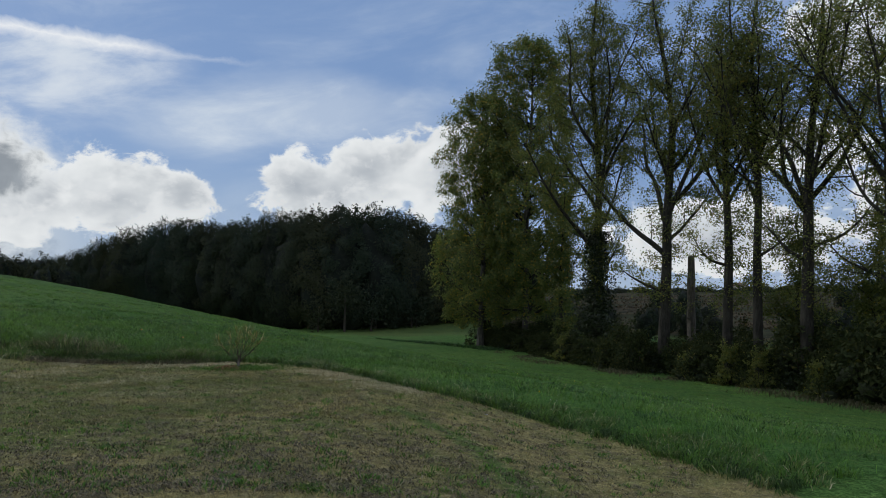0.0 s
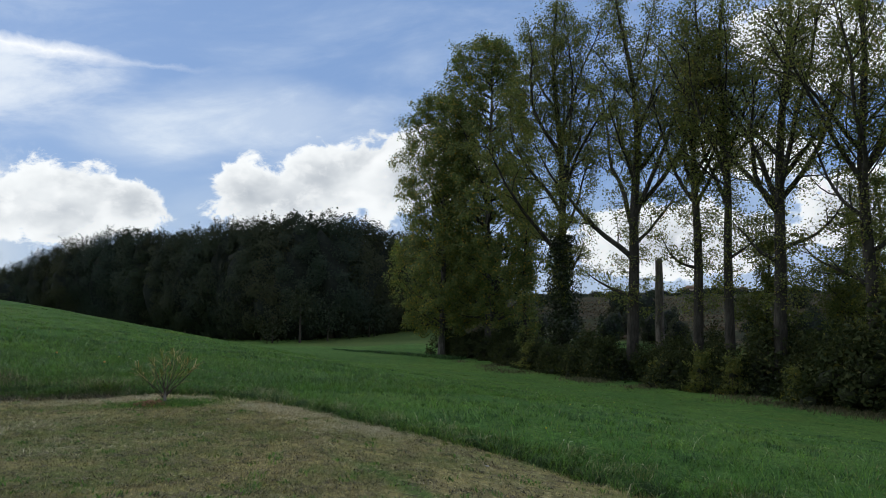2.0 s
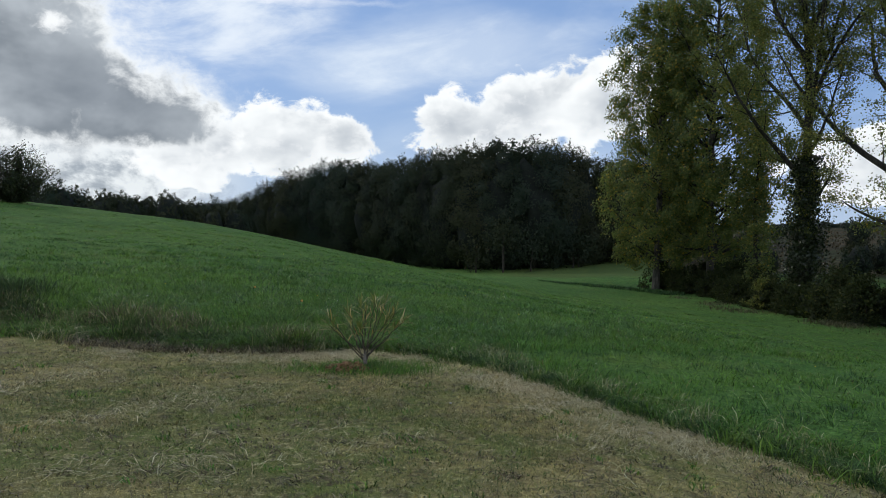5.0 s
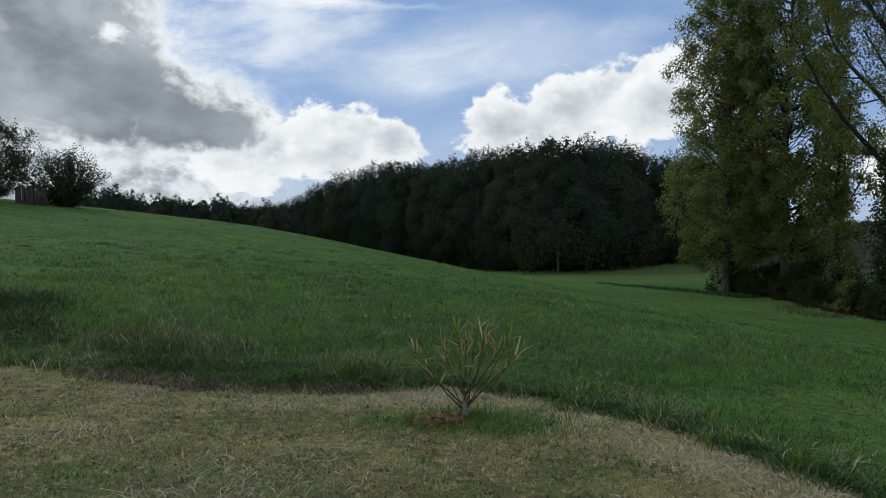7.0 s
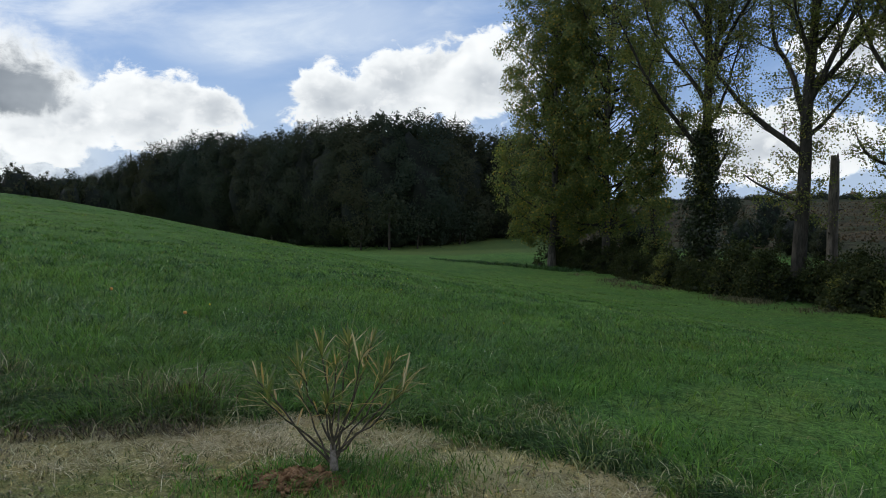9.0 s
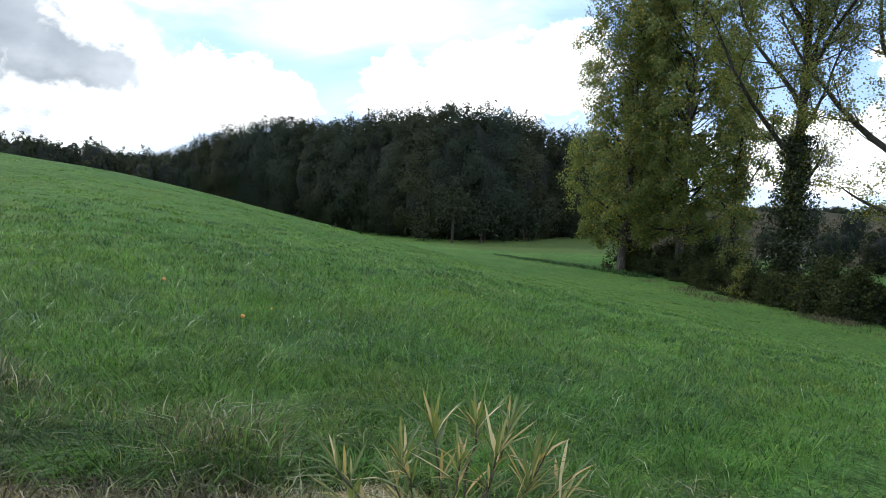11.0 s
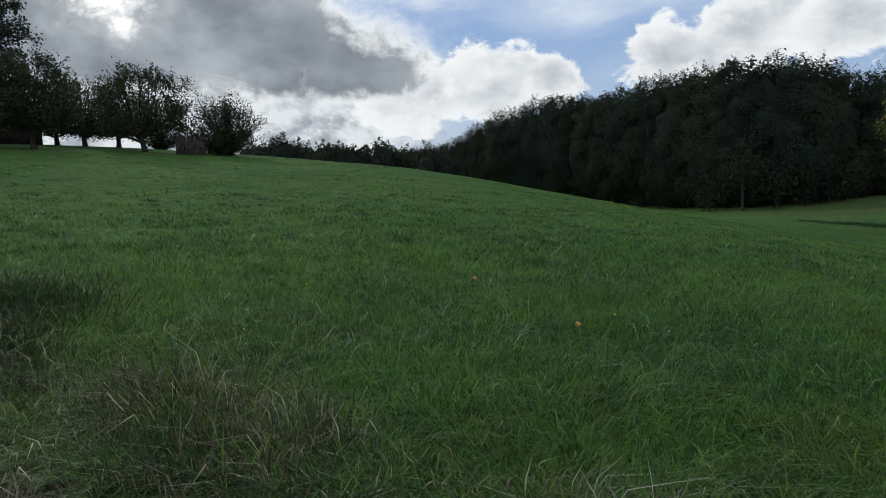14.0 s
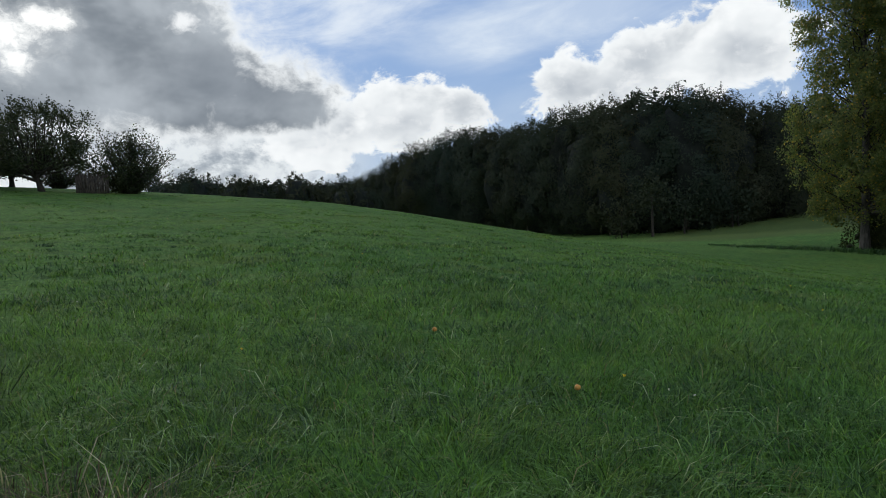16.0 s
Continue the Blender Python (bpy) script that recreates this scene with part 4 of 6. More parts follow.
def build_clippings():
    """Tufts the mower missed and small heaps of dried clippings."""
    r = np.random.default_rng(28)
    for name, mat, n, k, wide, lo, hi, lean, label in (("clippings", M_CLIP, 4200, 14, 0.05, 0.012, 0.036, (0.9, 2.6), "dark dried grass clippings lying on the lawn"),
                                                        ("lawn_tufts", M_FIELD, 800, 16, 0.04, 0.025, 0.06, (0.3, 1.4), "small green tufts in the mown lawn")):
        x, y, d = spread(n, -1.0, 3.5, 2.5, 15, -60, 45, r)
        x = np.repeat(x, k) + r.normal(0, wide, n * k)
        y = np.repeat(y, k) + r.normal(0, wide, n * k)
        keep = lawn_inside(x, y) > 0.05
        x, y = x[keep], y[keep]
        v, f = blades(x, y, height(x, y), r.uniform(lo, hi, len(x)), r.uniform(0.006, 0.013, len(x)), r.uniform(*lean, len(x)), r, 0.8)
        tagged(new(name, mesh_from(name, v, f, mat)), label, "grass", kind="stuff")


def noise_mask(x, y, scale):
    return np.sin(x * scale * 1.9 + 2.0 * np.sin(y * scale)) * np.sin(y * scale * 1.7 + 1.7 * np.sin(x * scale * 0.8))


def build_flowers():
    r = np.random.default_rng(24)
    for name, mat, n, size, label in (("yellow_flowers", M_FLOWER, 26, 0.018, "small yellow flowers scattered in the meadow"), ("white_flowers", M_CLOVER, 80, 0.011, "tiny white flower heads scattered in the meadow")):
        x, y, d = spread(n, -1.0, 8.0, 5.0, 60, -50, 50, r)
        keep = (lawn_inside(x, y) < -0.5) & (NX * x + NY * y < 40)
        x, y = x[keep], y[keep]
        c = np.stack([x, y, height(x, y) + r.uniform(0.16, 0.26, len(x))], 1)
        pieces = []
        for p in c:
            pv, pf = leaf_cards(np.repeat(p[None], 5, 0) + r.normal(0, size * 0.25, (5, 3)), size, r, 1.0)
            pieces.append((pv, pf))
        v, f = joined(pieces)
        tagged(new(name, mesh_from(name, v, f, mat)), label, "flowers", kind="stuff")


build_meadow()
build_weeds()
build_lawn_grass()
build_edge_grass()
build_swaths()
build_clippings()
build_flowers()


# ---------------------------------------------------------------- trees
def wander(r, start, way, length, steps, wobble, lift=0.0):
    """A bent line from start towards way."""
    p, d = np.array(start, float), np.array(way, float)
    d /= np.linalg.norm(d)
    out = [p.copy()]
    for _ in range(steps):
        d = d + r.normal(0, wobble, 3) + np.array([0, 0, lift])
        d /= np.linalg.norm(d)
        p = p + d * length / steps
        out.append(p.copy())
    return np.array(out)


def at(line, u):
    q = u * (len(line) - 1)
    i = min(int(q), len(line) - 2)
    return line[i] + (line[i + 1] - line[i]) * (q - i), line[i + 1] - line[i]


def side_way(r, along, spread_deg, turn=None):
    d = along / np.linalg.norm(along)
    t = r.uniform(0, 2 * np.pi) if turn is None else turn
    e = np.array([np.cos(t), np.sin(t), 0.0])
    e -= d * np.dot(d, e)
    e /= np.linalg.norm(e) + 1e-9
    a = np.radians(spread_deg)
    return d * np.cos(a) + e * np.sin(a)


def view_sides(x, y):
    """Across and away, as seen from the lawn, for a tree at x, y."""
    a = math.atan2(x + 1.2, y - 6.0)
    return np.array([math.cos(a), -math.sin(a), 0.0]), np.array([math.sin(a), math.cos(a), 0.0])


def leaf_clumps(r, spots, spread_of, count, leaf, droop=0.25):
    """Leaves gathered in uneven clumps round the twig ends."""
    c, w = np.array(spots), np.array(spread_of)
    weight = r.uniform(0.15, 1.0, len(c)) ** 1.6
    i = r.choice(len(c), count, p=weight / weight.sum())
    off = r.normal(0, 1, (count, 3)) * w[i][:, None]
    off[:, 2] = off[:, 2] * 0.85 - droop * w[i]
    return leaf_cards(c[i] + off, leaf, r, 1.25, 0.0, np.array([[0.0, -0.35, 0.45]]) + off * 0.8, 0.75)


def small_boughs(r, line, count, lo, reach, lift, wood, spots, wide_of, angle=(28, 62)):
    """Side boughs with twigs along a line; the leaves' places are added to spots."""
    for i in range(count):
        u = lo + (0.99 - lo) * (i + r.uniform(0, 1)) / count
        q, e = at(line, u)
        ln = reach(u) * r.uniform(0.6, 1.15)
        sub = wander(r, q, side_way(r, e, r.uniform(*angle), i * 2.4 + r.uniform(-0.6, 0.6)), ln, 5, 0.11, lift)
        wood.append(tube(sub, np.linspace(0.022 + 0.011 * ln, 0.009, 6), 4))
        for k in range(2 + int(ln * 1.1)):
            s2, e2 = at(sub, r.uniform(0.25, 1))
            tw = wander(r, s2, side_way(r, e2, r.uniform(25, 70)), r.uniform(0.5, 1.25), 3, 0.2)
            wood.append(tube(tw, np.linspace(0.014, 0.005, 4), 3))
            spots += [tw[1], tw[2], tw[3]]
            wide_of += [0.26, 0.32, 0.32]
        spots += [sub[3], sub[4], sub[5]]
        wide_of += [0.34, 0.36, 0.38]


def climb_ivy(r, tree, trunk, girth, ivy):
    n = int(15000 * ivy)
    f = r.uniform(0.0, ivy * 0.42, n)
    p = np.array([at(trunk, k)[0] for k in f])
    a = r.uniform(0, 2 * np.pi, n)
    bulge = 0.75 + 0.35 * np.sin(p[:, 2] * 1.3 + a * 2) + 0.2 * np.sin(p[:, 2] * 3.1 + a * 3)
    rr = girth * 1.1 + r.uniform(0.05, 1.0, n) ** 1.6 * 2.1 * bulge * (1.15 - f / (ivy * 0.42) * 0.85)
    p[:, 0] += np.cos(a) * rr
    p[:, 1] += np.sin(a) * rr
    part("ivy", mesh_from("ivy", *leaf_cards(p, 0.15, r), M_IVY), tree, "dark ivy climbing the trunk")


def poplar(x, y, seed, tall, girth, boughs, leaves, mat, label, low=0.2, crown=0.36, wide=1.0, ivy=0.0, leaf=0.112, lean=(0, 0), shoots=60):
    """A tall poplar: trunk, great rising boughs (height, across, away, angle, length), twigs, leaves and ivy."""
    r = np.random.default_rng(seed)
    leaves = int(leaves * 1.22)
    tree = thing("poplar_tree", x, y, ground_z(x, y) - 0.15, label, "tree", "poplars along the stream")
    across, away = view_sides(x, y)
    trunk = wander(r, (0, 0, 0), (lean[0] * across[0], lean[0] * across[1], 1), tall, 14, 0.02)
    sway = np.linspace(0, 1, 15)
    trunk += (across * r.uniform(0.5, 1.1) * r.choice((-1, 1)))[None] * (np.clip(sway - 0.3, 0, 1) * np.sin(sway * 8 + seed))[:, None]
    u = np.linspace(0, 1, 15)
    rad = girth * (1 - u) ** 0.8 + 0.03
    rad[0] *= 1.4
    part("trunk", mesh_from("trunk", *tube(trunk, rad, 9), M_BARK, True), tree)
    wood, spots, wide_of = [], [], []
    leaders = []
    if tall > 24:
        for i in range(7):
            h = tall * (0.4 + 0.4 * (i + r.uniform(0, 1)) / 7)
            a = i * 2.39996 + seed
            leaders.append((h, math.cos(a), math.sin(a), r.uniform(20, 40), (tall - h) * r.uniform(0.55, 0.8)))
    for h, side, deep, angle, length in boughs + leaders:
        p, d = at(trunk, h / tall)
        d = d / np.linalg.norm(d)
        e = across * side + away * deep
        e /= np.linalg.norm(e)
        a = radians(angle)
        line = wander(r, p - d * 0.15, d * math.cos(a * 1.15) + e * math.sin(a * 1.15), length, 9, 0.1, 0.085)
        r0 = (girth * (1 - h / tall) ** 0.8 + 0.03) * (0.6 if length > 8 else 0.42)
        part("limb", mesh_from("limb", *tube(line, np.linspace(1, 0.1, 10) ** 0.8 * r0, 7), M_BARK, True), tree)
        small_boughs(r, line, int(length * 1.3), 0.1, lambda q: (1.1 + 0.16 * length) * (1.15 - 0.6 * q) * wide, 0.05, wood, spots, wide_of)
    small_boughs(r, trunk, int(tall * (1 - crown) * 0.8), crown, lambda q: wide * float(np.interp(q, [crown, crown + 0.15, 0.7, 1], [1.6, 2.4, 2.2, 1.4])), 0.07, wood, spots, wide_of, (25, 55))
    # short leafy shoots low on the trunk
    small_boughs(r, trunk, shoots, low, lambda q: 0.5 + 1.5 * r.uniform(0, 1) ** 1.5, -0.02, wood, spots, wide_of, (45, 95))
    tagged(part("crown_wood", mesh_from("crown_wood", *joined(wood), M_BARK), tree), kind="stuff")
    part("crown", mesh_from("crown", *leaf_clumps(r, spots, wide_of, leaves, leaf), mat), tree)
    if ivy:
        climb_ivy(r, tree, trunk, girth, ivy)
    return tree


def full_poplar(x, y, seed, tall, girth, broad, base, clumps, leaves, label, leaf=0.16, ivy=0.0):
    """A poplar in full leaf: boughs reach into a broad rounded crown that hangs almost to the ground."""
    r = np.random.default_rng(seed)
    tree = thing("poplar_tree", x, y, ground_z(x, y) - 0.15, label, "tree", "poplars along the stream")
    trunk = wander(r, (0, 0, 0), (0, 0, 1), tall * 0.97, 14, 0.018)
    u = np.linspace(0, 1, 15)
    rad = girth * (1 - u) ** 0.8 + 0.03
    rad[0] *= 1.35
    part("trunk", mesh_from("trunk", *tube(trunk, rad, 9), M_PALETRUNK, True), tree)
    wood, spots, wide_of = [], [], []
    for i in range(clumps):
        f = ((i + r.uniform(0, 1)) / clumps) ** 0.92
        a = i * 2.39996 + r.uniform(-0.4, 0.4)
        hull = broad * float(np.interp(f, [0, 0.06, 0.22, 0.45, 0.65, 0.82, 0.93, 1], [0.6, 0.92, 1.0, 1.0, 0.94, 0.82, 0.64, 0.3]))
        hull *= 1 + 0.16 * math.sin(a * 3 + f * 9 + seed) + 0.1 * math.sin(a * 5 - f * 17)
        out = hull * r.uniform(0.3, 1.0) ** 0.6
        z = base + (tall - base) * f
        end = np.array([math.cos(a) * out, math.sin(a) * out, z])
        if i % 3 == 0:
            p, _ = at(trunk, max((z - 0.75 * out) / tall, 0.1 + 0.03 * r.uniform(0, 1)))
            mid = p + (end - p) * (0.6, 0.6, 0.35)
            t = np.linspace(0, 1, 7)[:, None]
            line = (1 - t) ** 2 * p + 2 * t * (1 - t) * mid + t * t * end
            line[1:-1] += r.normal(0, 0.12, (5, 3))
            if i % 9 == 0 and out > 2.5:
                part("limb", mesh_from("limb", *tube(line, np.linspace(girth * 0.42 * (1 - 0.7 * f) + 0.02, 0.02, 7), 6), M_BARK, True), tree)
            else:
                wood.append(tube(line, np.linspace(0.06, 0.012, 7), 4))
        big = r.uniform(0.7, 1.25)
        for _ in range(7):
            q = end + r.normal(0, 0.42, 3) * big
            spots.append(q)
            wide_of.append(0.25 * big)
    tagged(part("crown_wood", mesh_from("crown_wood", *joined(wood), M_BARK), tree), kind="stuff")
    c, w = np.array(spots), np.array(wide_of)
    weight = r.uniform(0.25, 1.0, len(c)) * np.repeat(r.uniform(0.3, 1.3, len(c) // 7), 7)
    i = r.choice(len(c), leaves, p=weight / weight.sum())
    off = r.normal(0, 1, (leaves, 3)) * w[i][:, None]
    off[:, 2] -= np.abs(off[:, 0]) * 0.3
    pts = c[i] + off
    face = np.stack([pts[:, 0], pts[:, 1], (pts[:, 2] - tall * 0.4) * 0.4 + 1.5], 1)
    face /= np.linalg.norm(face, axis=1, keepdims=True)
    part("crown", mesh_from("crown", *leaf_cards(pts, leaf, r, 1.25, 0.0, face + off * 0.6, 0.6), M_POPLAR_Y), tree)
    if ivy:
        climb_ivy(r, tree, trunk, girth, ivy)
    return tree


def leafy_mound(r, n, size, lumps, leaf, deep=0.6):
    """Leaves on a heap of uneven lumps: centre, radius and squash for each."""
    pts = []
    area = np.array([q[1] ** 2 for q in lumps])
    for (c, rad), m in zip(lumps, np.maximum((n * area / area.sum()).astype(int), 4)):
        d = r.normal(size=(m, 3))
        d /= np.linalg.norm(d, axis=1, keepdims=True)
        k = rad * (1.2 - deep * r.uniform(0, 1, m)) * (1 + 0.14 * np.sin(d[:, 0] * 5 + c[0]) * np.sin(d[:, 2] * 6 + c[1]))
        pts.append(np.array(c) + d * k[:, None] * np.array(size))
    return leaf_tris(np.concatenate(pts), leaf * 1.25, r)


def wood_tree(seed, tall, wide, leaves, leaf=0.4, heaps=46, shoots=26, fine=3):
    """A broadleaf tree of the wood, leafy to the ground: trunk, crown and a dark core painted as its inner shade. Built
    at the origin.
    """
    r = np.random.default_rng(seed)
    tree = new("oak_tree")
    line = wander(r, (0, 0, 0), (0, 0, 1), tall * 0.6, 5, 0.04)
    part("trunk", mesh_from("trunk", *tube(line, np.linspace(0.34, 0.16, 6), 7), M_DARKBARK, True), tree)

    def hull(f):
        return wide * 0.5 * float(np.interp(f, [0, 0.1, 0.35, 0.6, 0.8, 0.92, 1], [0.78, 0.9, 1.0, 1.0, 0.9, 0.7, 0.34]))

    lumps = []
    for i in range(heaps):
        f = (i + r.uniform(0.1, 0.9)) / heaps
        a = i * 2.39996 + r.uniform(-0.5, 0.5)
        rad = wide * r.uniform(0.08, 0.22) * (1.15 - 0.3 * f)
        out = max(hull(f) - rad * 0.7, 0.0) * r.uniform(0.7, 1.06)
        lumps.append((np.array([np.cos(a) * out, np.sin(a) * out, rad * 0.4 + f * (tall - rad * 1.3)]), rad))
    # opaque dark body that fills the crown with painted shade
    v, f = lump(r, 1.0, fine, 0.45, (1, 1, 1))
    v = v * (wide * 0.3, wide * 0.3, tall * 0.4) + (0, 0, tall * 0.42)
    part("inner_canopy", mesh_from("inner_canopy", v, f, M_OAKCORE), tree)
    area = sum(q[1] ** 2 for q in lumps)
    pts, face = [], []
    for c, rad in lumps:
        m = int(leaves * rad ** 2 / area)
        d = r.normal(size=(m, 3))
        d[:, :2] += c[:2] / (np.linalg.norm(c[:2]) + 0.5) * 0.7
        d /= np.linalg.norm(d, axis=1, keepdims=True)
        k = rad * r.uniform(0.55, 1.15, m) * (1 + 0.25 * np.sin(d[:, 0] * 7 + c[0]) * np.sin(d[:, 2] * 8 + c[1]))
        pts.append(c + d * k[:, None] * (1.08, 1.08, 1.0))
        out = np.array([c[0], c[1], (c[2] - tall * 0.35) * 0.5])
        face.append(d * 0.55 + out / (np.linalg.norm(out) + 1.0))
    sprigs = []
    for i in range(shoots):
        c, rad = lumps[r.integers(heaps // 2, heaps)]
        d = r.normal(size=3) * (1, 1, 0.5)
        d[2] = abs(d[2]) + 0.9
        d /= np.linalg.norm(d)
        q = wander(r, c + d * rad * 0.9, d, rad * r.uniform(0.2, 0.75), 4, 0.2)
        sprigs.append(leaf_tris(np.repeat(q, 4, 0) + r.normal(0, leaf * 0.4, (20, 3)), leaf * 0.7, r))
    part("crown", mesh_from("crown", *joined([leaf_tris(np.concatenate(pts), leaf, r, np.concatenate(face)), *sprigs]), M_OAK), tree)
    return tree


def build_wood():
    kinds = [wood_tree(100 + i, t, w, 22000, 0.25, 46, 70) for i, (t, w) in enumerate(((19.6, 11.5), (19.2, 10.5), (18.7, 11), (19.4, 10), (18.4, 11.8)))]
    for t in kinds:
        tagged(t, "dark green broadleaf tree in a dense wood", "tree", "wood across the meadow")
    r = np.random.default_rng(31)
    # the front of the wood, from its right end round to the far left
    behind = [wood_tree(140 + i, 19.4, 12.5, 4000, 0.5, 40, 40, 2) for i in range(2)]
    for i, t in enumerate(behind):
        t.matrix_basis = pose(-2 - 14 * i, 172 + 3 * i, ground_z(-2 - 14 * i, 172 + 3 * i) - 0.2)
        tagged(t, "dark green broadleaf tree in a dense wood", "tree", "wood across the meadow")
    front = np.array(WOOD_FRONT, float)
    seg = np.diff(front, axis=0)
    ln = np.hypot(seg[:, 0], seg[:, 1])
    first = set()
    for row in range(3):
        step = 6.6 + row * 1.6
        dist = row * 2.6
        while dist < ln.sum():
            i = int(np.searchsorted(np.cumsum(ln), dist))
            i = min(i, len(seg) - 1)
            u = (dist - (np.cumsum(ln)[i] - ln[i])) / ln[i]
            p = front[i] + seg[i] * u
            nrm = np.array([-seg[i, 1], seg[i, 0]]) / ln[i]
            if nrm[1] < 0:
                nrm = -nrm
            p = p + nrm * (row * 7.0 + r.uniform(-1.4, 1.4)) + r.uniform(-1, 1, 2)
            size = np.interp(dist, np.concatenate([[0], np.cumsum(ln)]), WOOD_SIZE) * r.uniform(0.98, 1.05)
            k = r.integers(len(kinds))
            if row == 2:
                m = pose(p[0], p[1], ground_z(p[0], p[1]) - 0.2, 0, 0, r.uniform(0, 360)) @ Matrix.Diagonal((size * 1.95, size * 1.95, size * 2.0, 1))
                tagged(copy_thing(SMALL_KINDS[r.integers(3)], m), "dark green broadleaf tree in a dense wood", "tree", "wood across the meadow")
                dist += step * r.uniform(0.85, 1.15) * min(1.0, size * 0.95)
                continue
            m = pose(p[0], p[1], ground_z(p[0], p[1]) - 0.2, 0, 0, r.uniform(0, 360)) @ Matrix.Diagonal((size, size, size, 1))
            if row == 1:
                copy_thing(behind[k % 2], m)
            elif k not in first:
                first.add(k)
                kinds[k].matrix_basis = m
            else:
                own = kinds[k].scale
                copy_thing(kinds[k], m @ Matrix.Diagonal((1 / own[0], 1 / own[1], 1 / own[2], 1)))
            dist += step * r.uniform(0.85, 1.15) * min(1.0, size * 0.95)
    for k, t in enumerate(kinds):
        if k not in first:
            t.matrix_basis = pose(-30, 200, ground_z(-30, 200), 0, 0, 0)
    return kinds


WOOD_FRONT = [(38, 185), (21.8, 168), (8, 157), (-0.8, 149.5), (-7, 148), (-17, 157), (-33, 177), (-52, 194), (-71, 208), (-90, 228), (-114, 248)]
WOOD_SIZE = [0.98, 1.1, 1.19, 1.3, 1.22, 1.27, 1.25, 1.25, 1.0, 0.66, 0.5]
SMALL_KINDS = [tagged(wood_tree(120 + i, 8.6 + 0.5 * i, 7.0, 1500, 0.4, 20, 16, 2), "small dark tree on the skyline beyond the hill", "tree", "skyline trees") for i in range(3)]
for _i, _k in enumerate(SMALL_KINDS):
    _x, _y = -118.0 + 5 * _i, 150.0 + 3 * _i
    _k.matrix_basis = pose(_x, _y, ground_z(_x, _y) - 0.2)
WOOD_KINDS = build_wood()


def stand(kind, x, y, size, label, group, turn, sink=0.2, squash=1.0):
    t = copy_thing(kind, pose(x, y, ground_z(x, y) - sink, 0, 0, turn) @ Matrix.Diagonal((size, size, size * squash, 1)))
    return tagged(t, label, "tree", group)


def build_far_trees():
    r = np.random.default_rng(33)
    # the hedge-trees on the skyline beyond the crest
    for i in range(64):
        a = -36.5 + 15.0 * i / 63 + r.uniform(-0.3, 0.3)
        d = 163 + r.uniform(-12, 14)
        x, y = -3.8 + d * math.sin(radians(a)), 14.2 + d * math.cos(radians(a))
        stand(SMALL_KINDS[r.integers(3)], x, y, r.uniform(0.95, 1.12) if a < -32.8 else r.uniform(0.8, 0.98), "small dark tree on the skyline beyond the hill", "skyline trees", r.uniform(0, 360))
    # trees on the far slope behind the poplars
    for i in range(90):
        a = 14 + 40 * i / 89 + r.uniform(-0.6, 0.6)
        d = r.uniform(285, 330)
        x, y = d * math.sin(radians(a)), d * math.cos(radians(a))
        stand(SMALL_KINDS[r.integers(3)], x, y, r.uniform(0.7, 0.95), "dark hedge tree on the distant ridge", "trees on the distant ridge", r.uniform(0, 360), 1.3, 0.42)
    for i in range(26):
        s, y = r.uniform(95, 220), r.uniform(20, 150)
        x = (s - NY * y) / NX
        if x > 26:
            stand(SMALL_KINDS[r.integers(3)], x, y, r.uniform(0.45, 0.75), "scrubby tree on the slope behind the poplars", "scrub on the far slope", r.uniform(0, 360))


build_far_trees()


def build_belt():
    """Scrub that closes the view behind the hedge, across the stream."""
    r = np.random.default_rng(36)
    for i in range(34):
        y = 30 + 80 * i / 33 + r.uniform(-1, 1)
        s = 72 + r.uniform(-5, 8)
        x = (s - NY * y) / NX
        stand(SMALL_KINDS[r.integers(3)], x, y, r.uniform(0.36, 0.56), "scrubby tree in the belt beyond the stream", "scrub beyond the stream", r.uniform(0, 360))


build_belt()

POPLAR_LABEL = "tall poplar with thin autumn foliage beside the stream"
full_poplar(16.1, 80.4, 41, 33.5, 0.36, 5.7, 4.0, 400, 92000, "broad poplar, densely leaved and turning yellow, at the row's end", 0.16, 0.1)
full_poplar(11.6, 83.5, 42, 28.5, 0.32, 5.0, 2.6, 350, 78000, "leafy poplar with yellowing lower boughs at the row's end", 0.145)
poplar(18.4, 73.5, 53, 19, 0.2, [(6.0, -1, 0.2, 30, 8.0), (7.0, 1, -0.2, 32, 7.0)], 13000, M_POPLAR_Y, "slender young poplar turning yellow beside the ivied one", 0.1, 0.2, 0.7, 0.0, 0.15, (-0.05, 0), 30)
full_poplar(14.0, 88.0, 47, 26.0, 0.26, 4.0, 3.5, 180, 24000, "slender poplar with yellowing leaves among the row", 0.17)
poplar(19.6, 66.0, 43, 35, 0.42, [(19.0, -1, -0.2, 34, 10.0), (10.0, -1, -0.3, 48, 12.0), (12.0, 1, 0.2, 40, 8.0), (13.5, -1, 0.3, 30, 13.0), (15.5, 0.6, -0.6, 32, 11.0), (8.0, 0.8, 0.5, 62, 4.5), (17.5, 1, 0.2, 32, 9.0)],
       44000, M_POPLAR, "tall poplar wrapped in dark ivy, with thin foliage", 0.16, 0.36, 1.1, 0.8, 0.115)
poplar(22.4, 57.7, 44, 32, 0.46, [(9.4, -1, -0.2, 46, 12.5), (6.6, -1, 0.3, 68, 4.2), (11.5, -0.8, 0.5, 24, 15.0), (12.5, 0.9, -0.3, 26, 14.0), (10.5, 1, 0.4, 50, 6.5), (16.0, 1, 0.3, 34, 9.0), (15.0, -0.3, -1, 36, 8.0)],
       34000, M_POPLAR, POPLAR_LABEL, 0.16, 0.4, 0.95, 0.12)
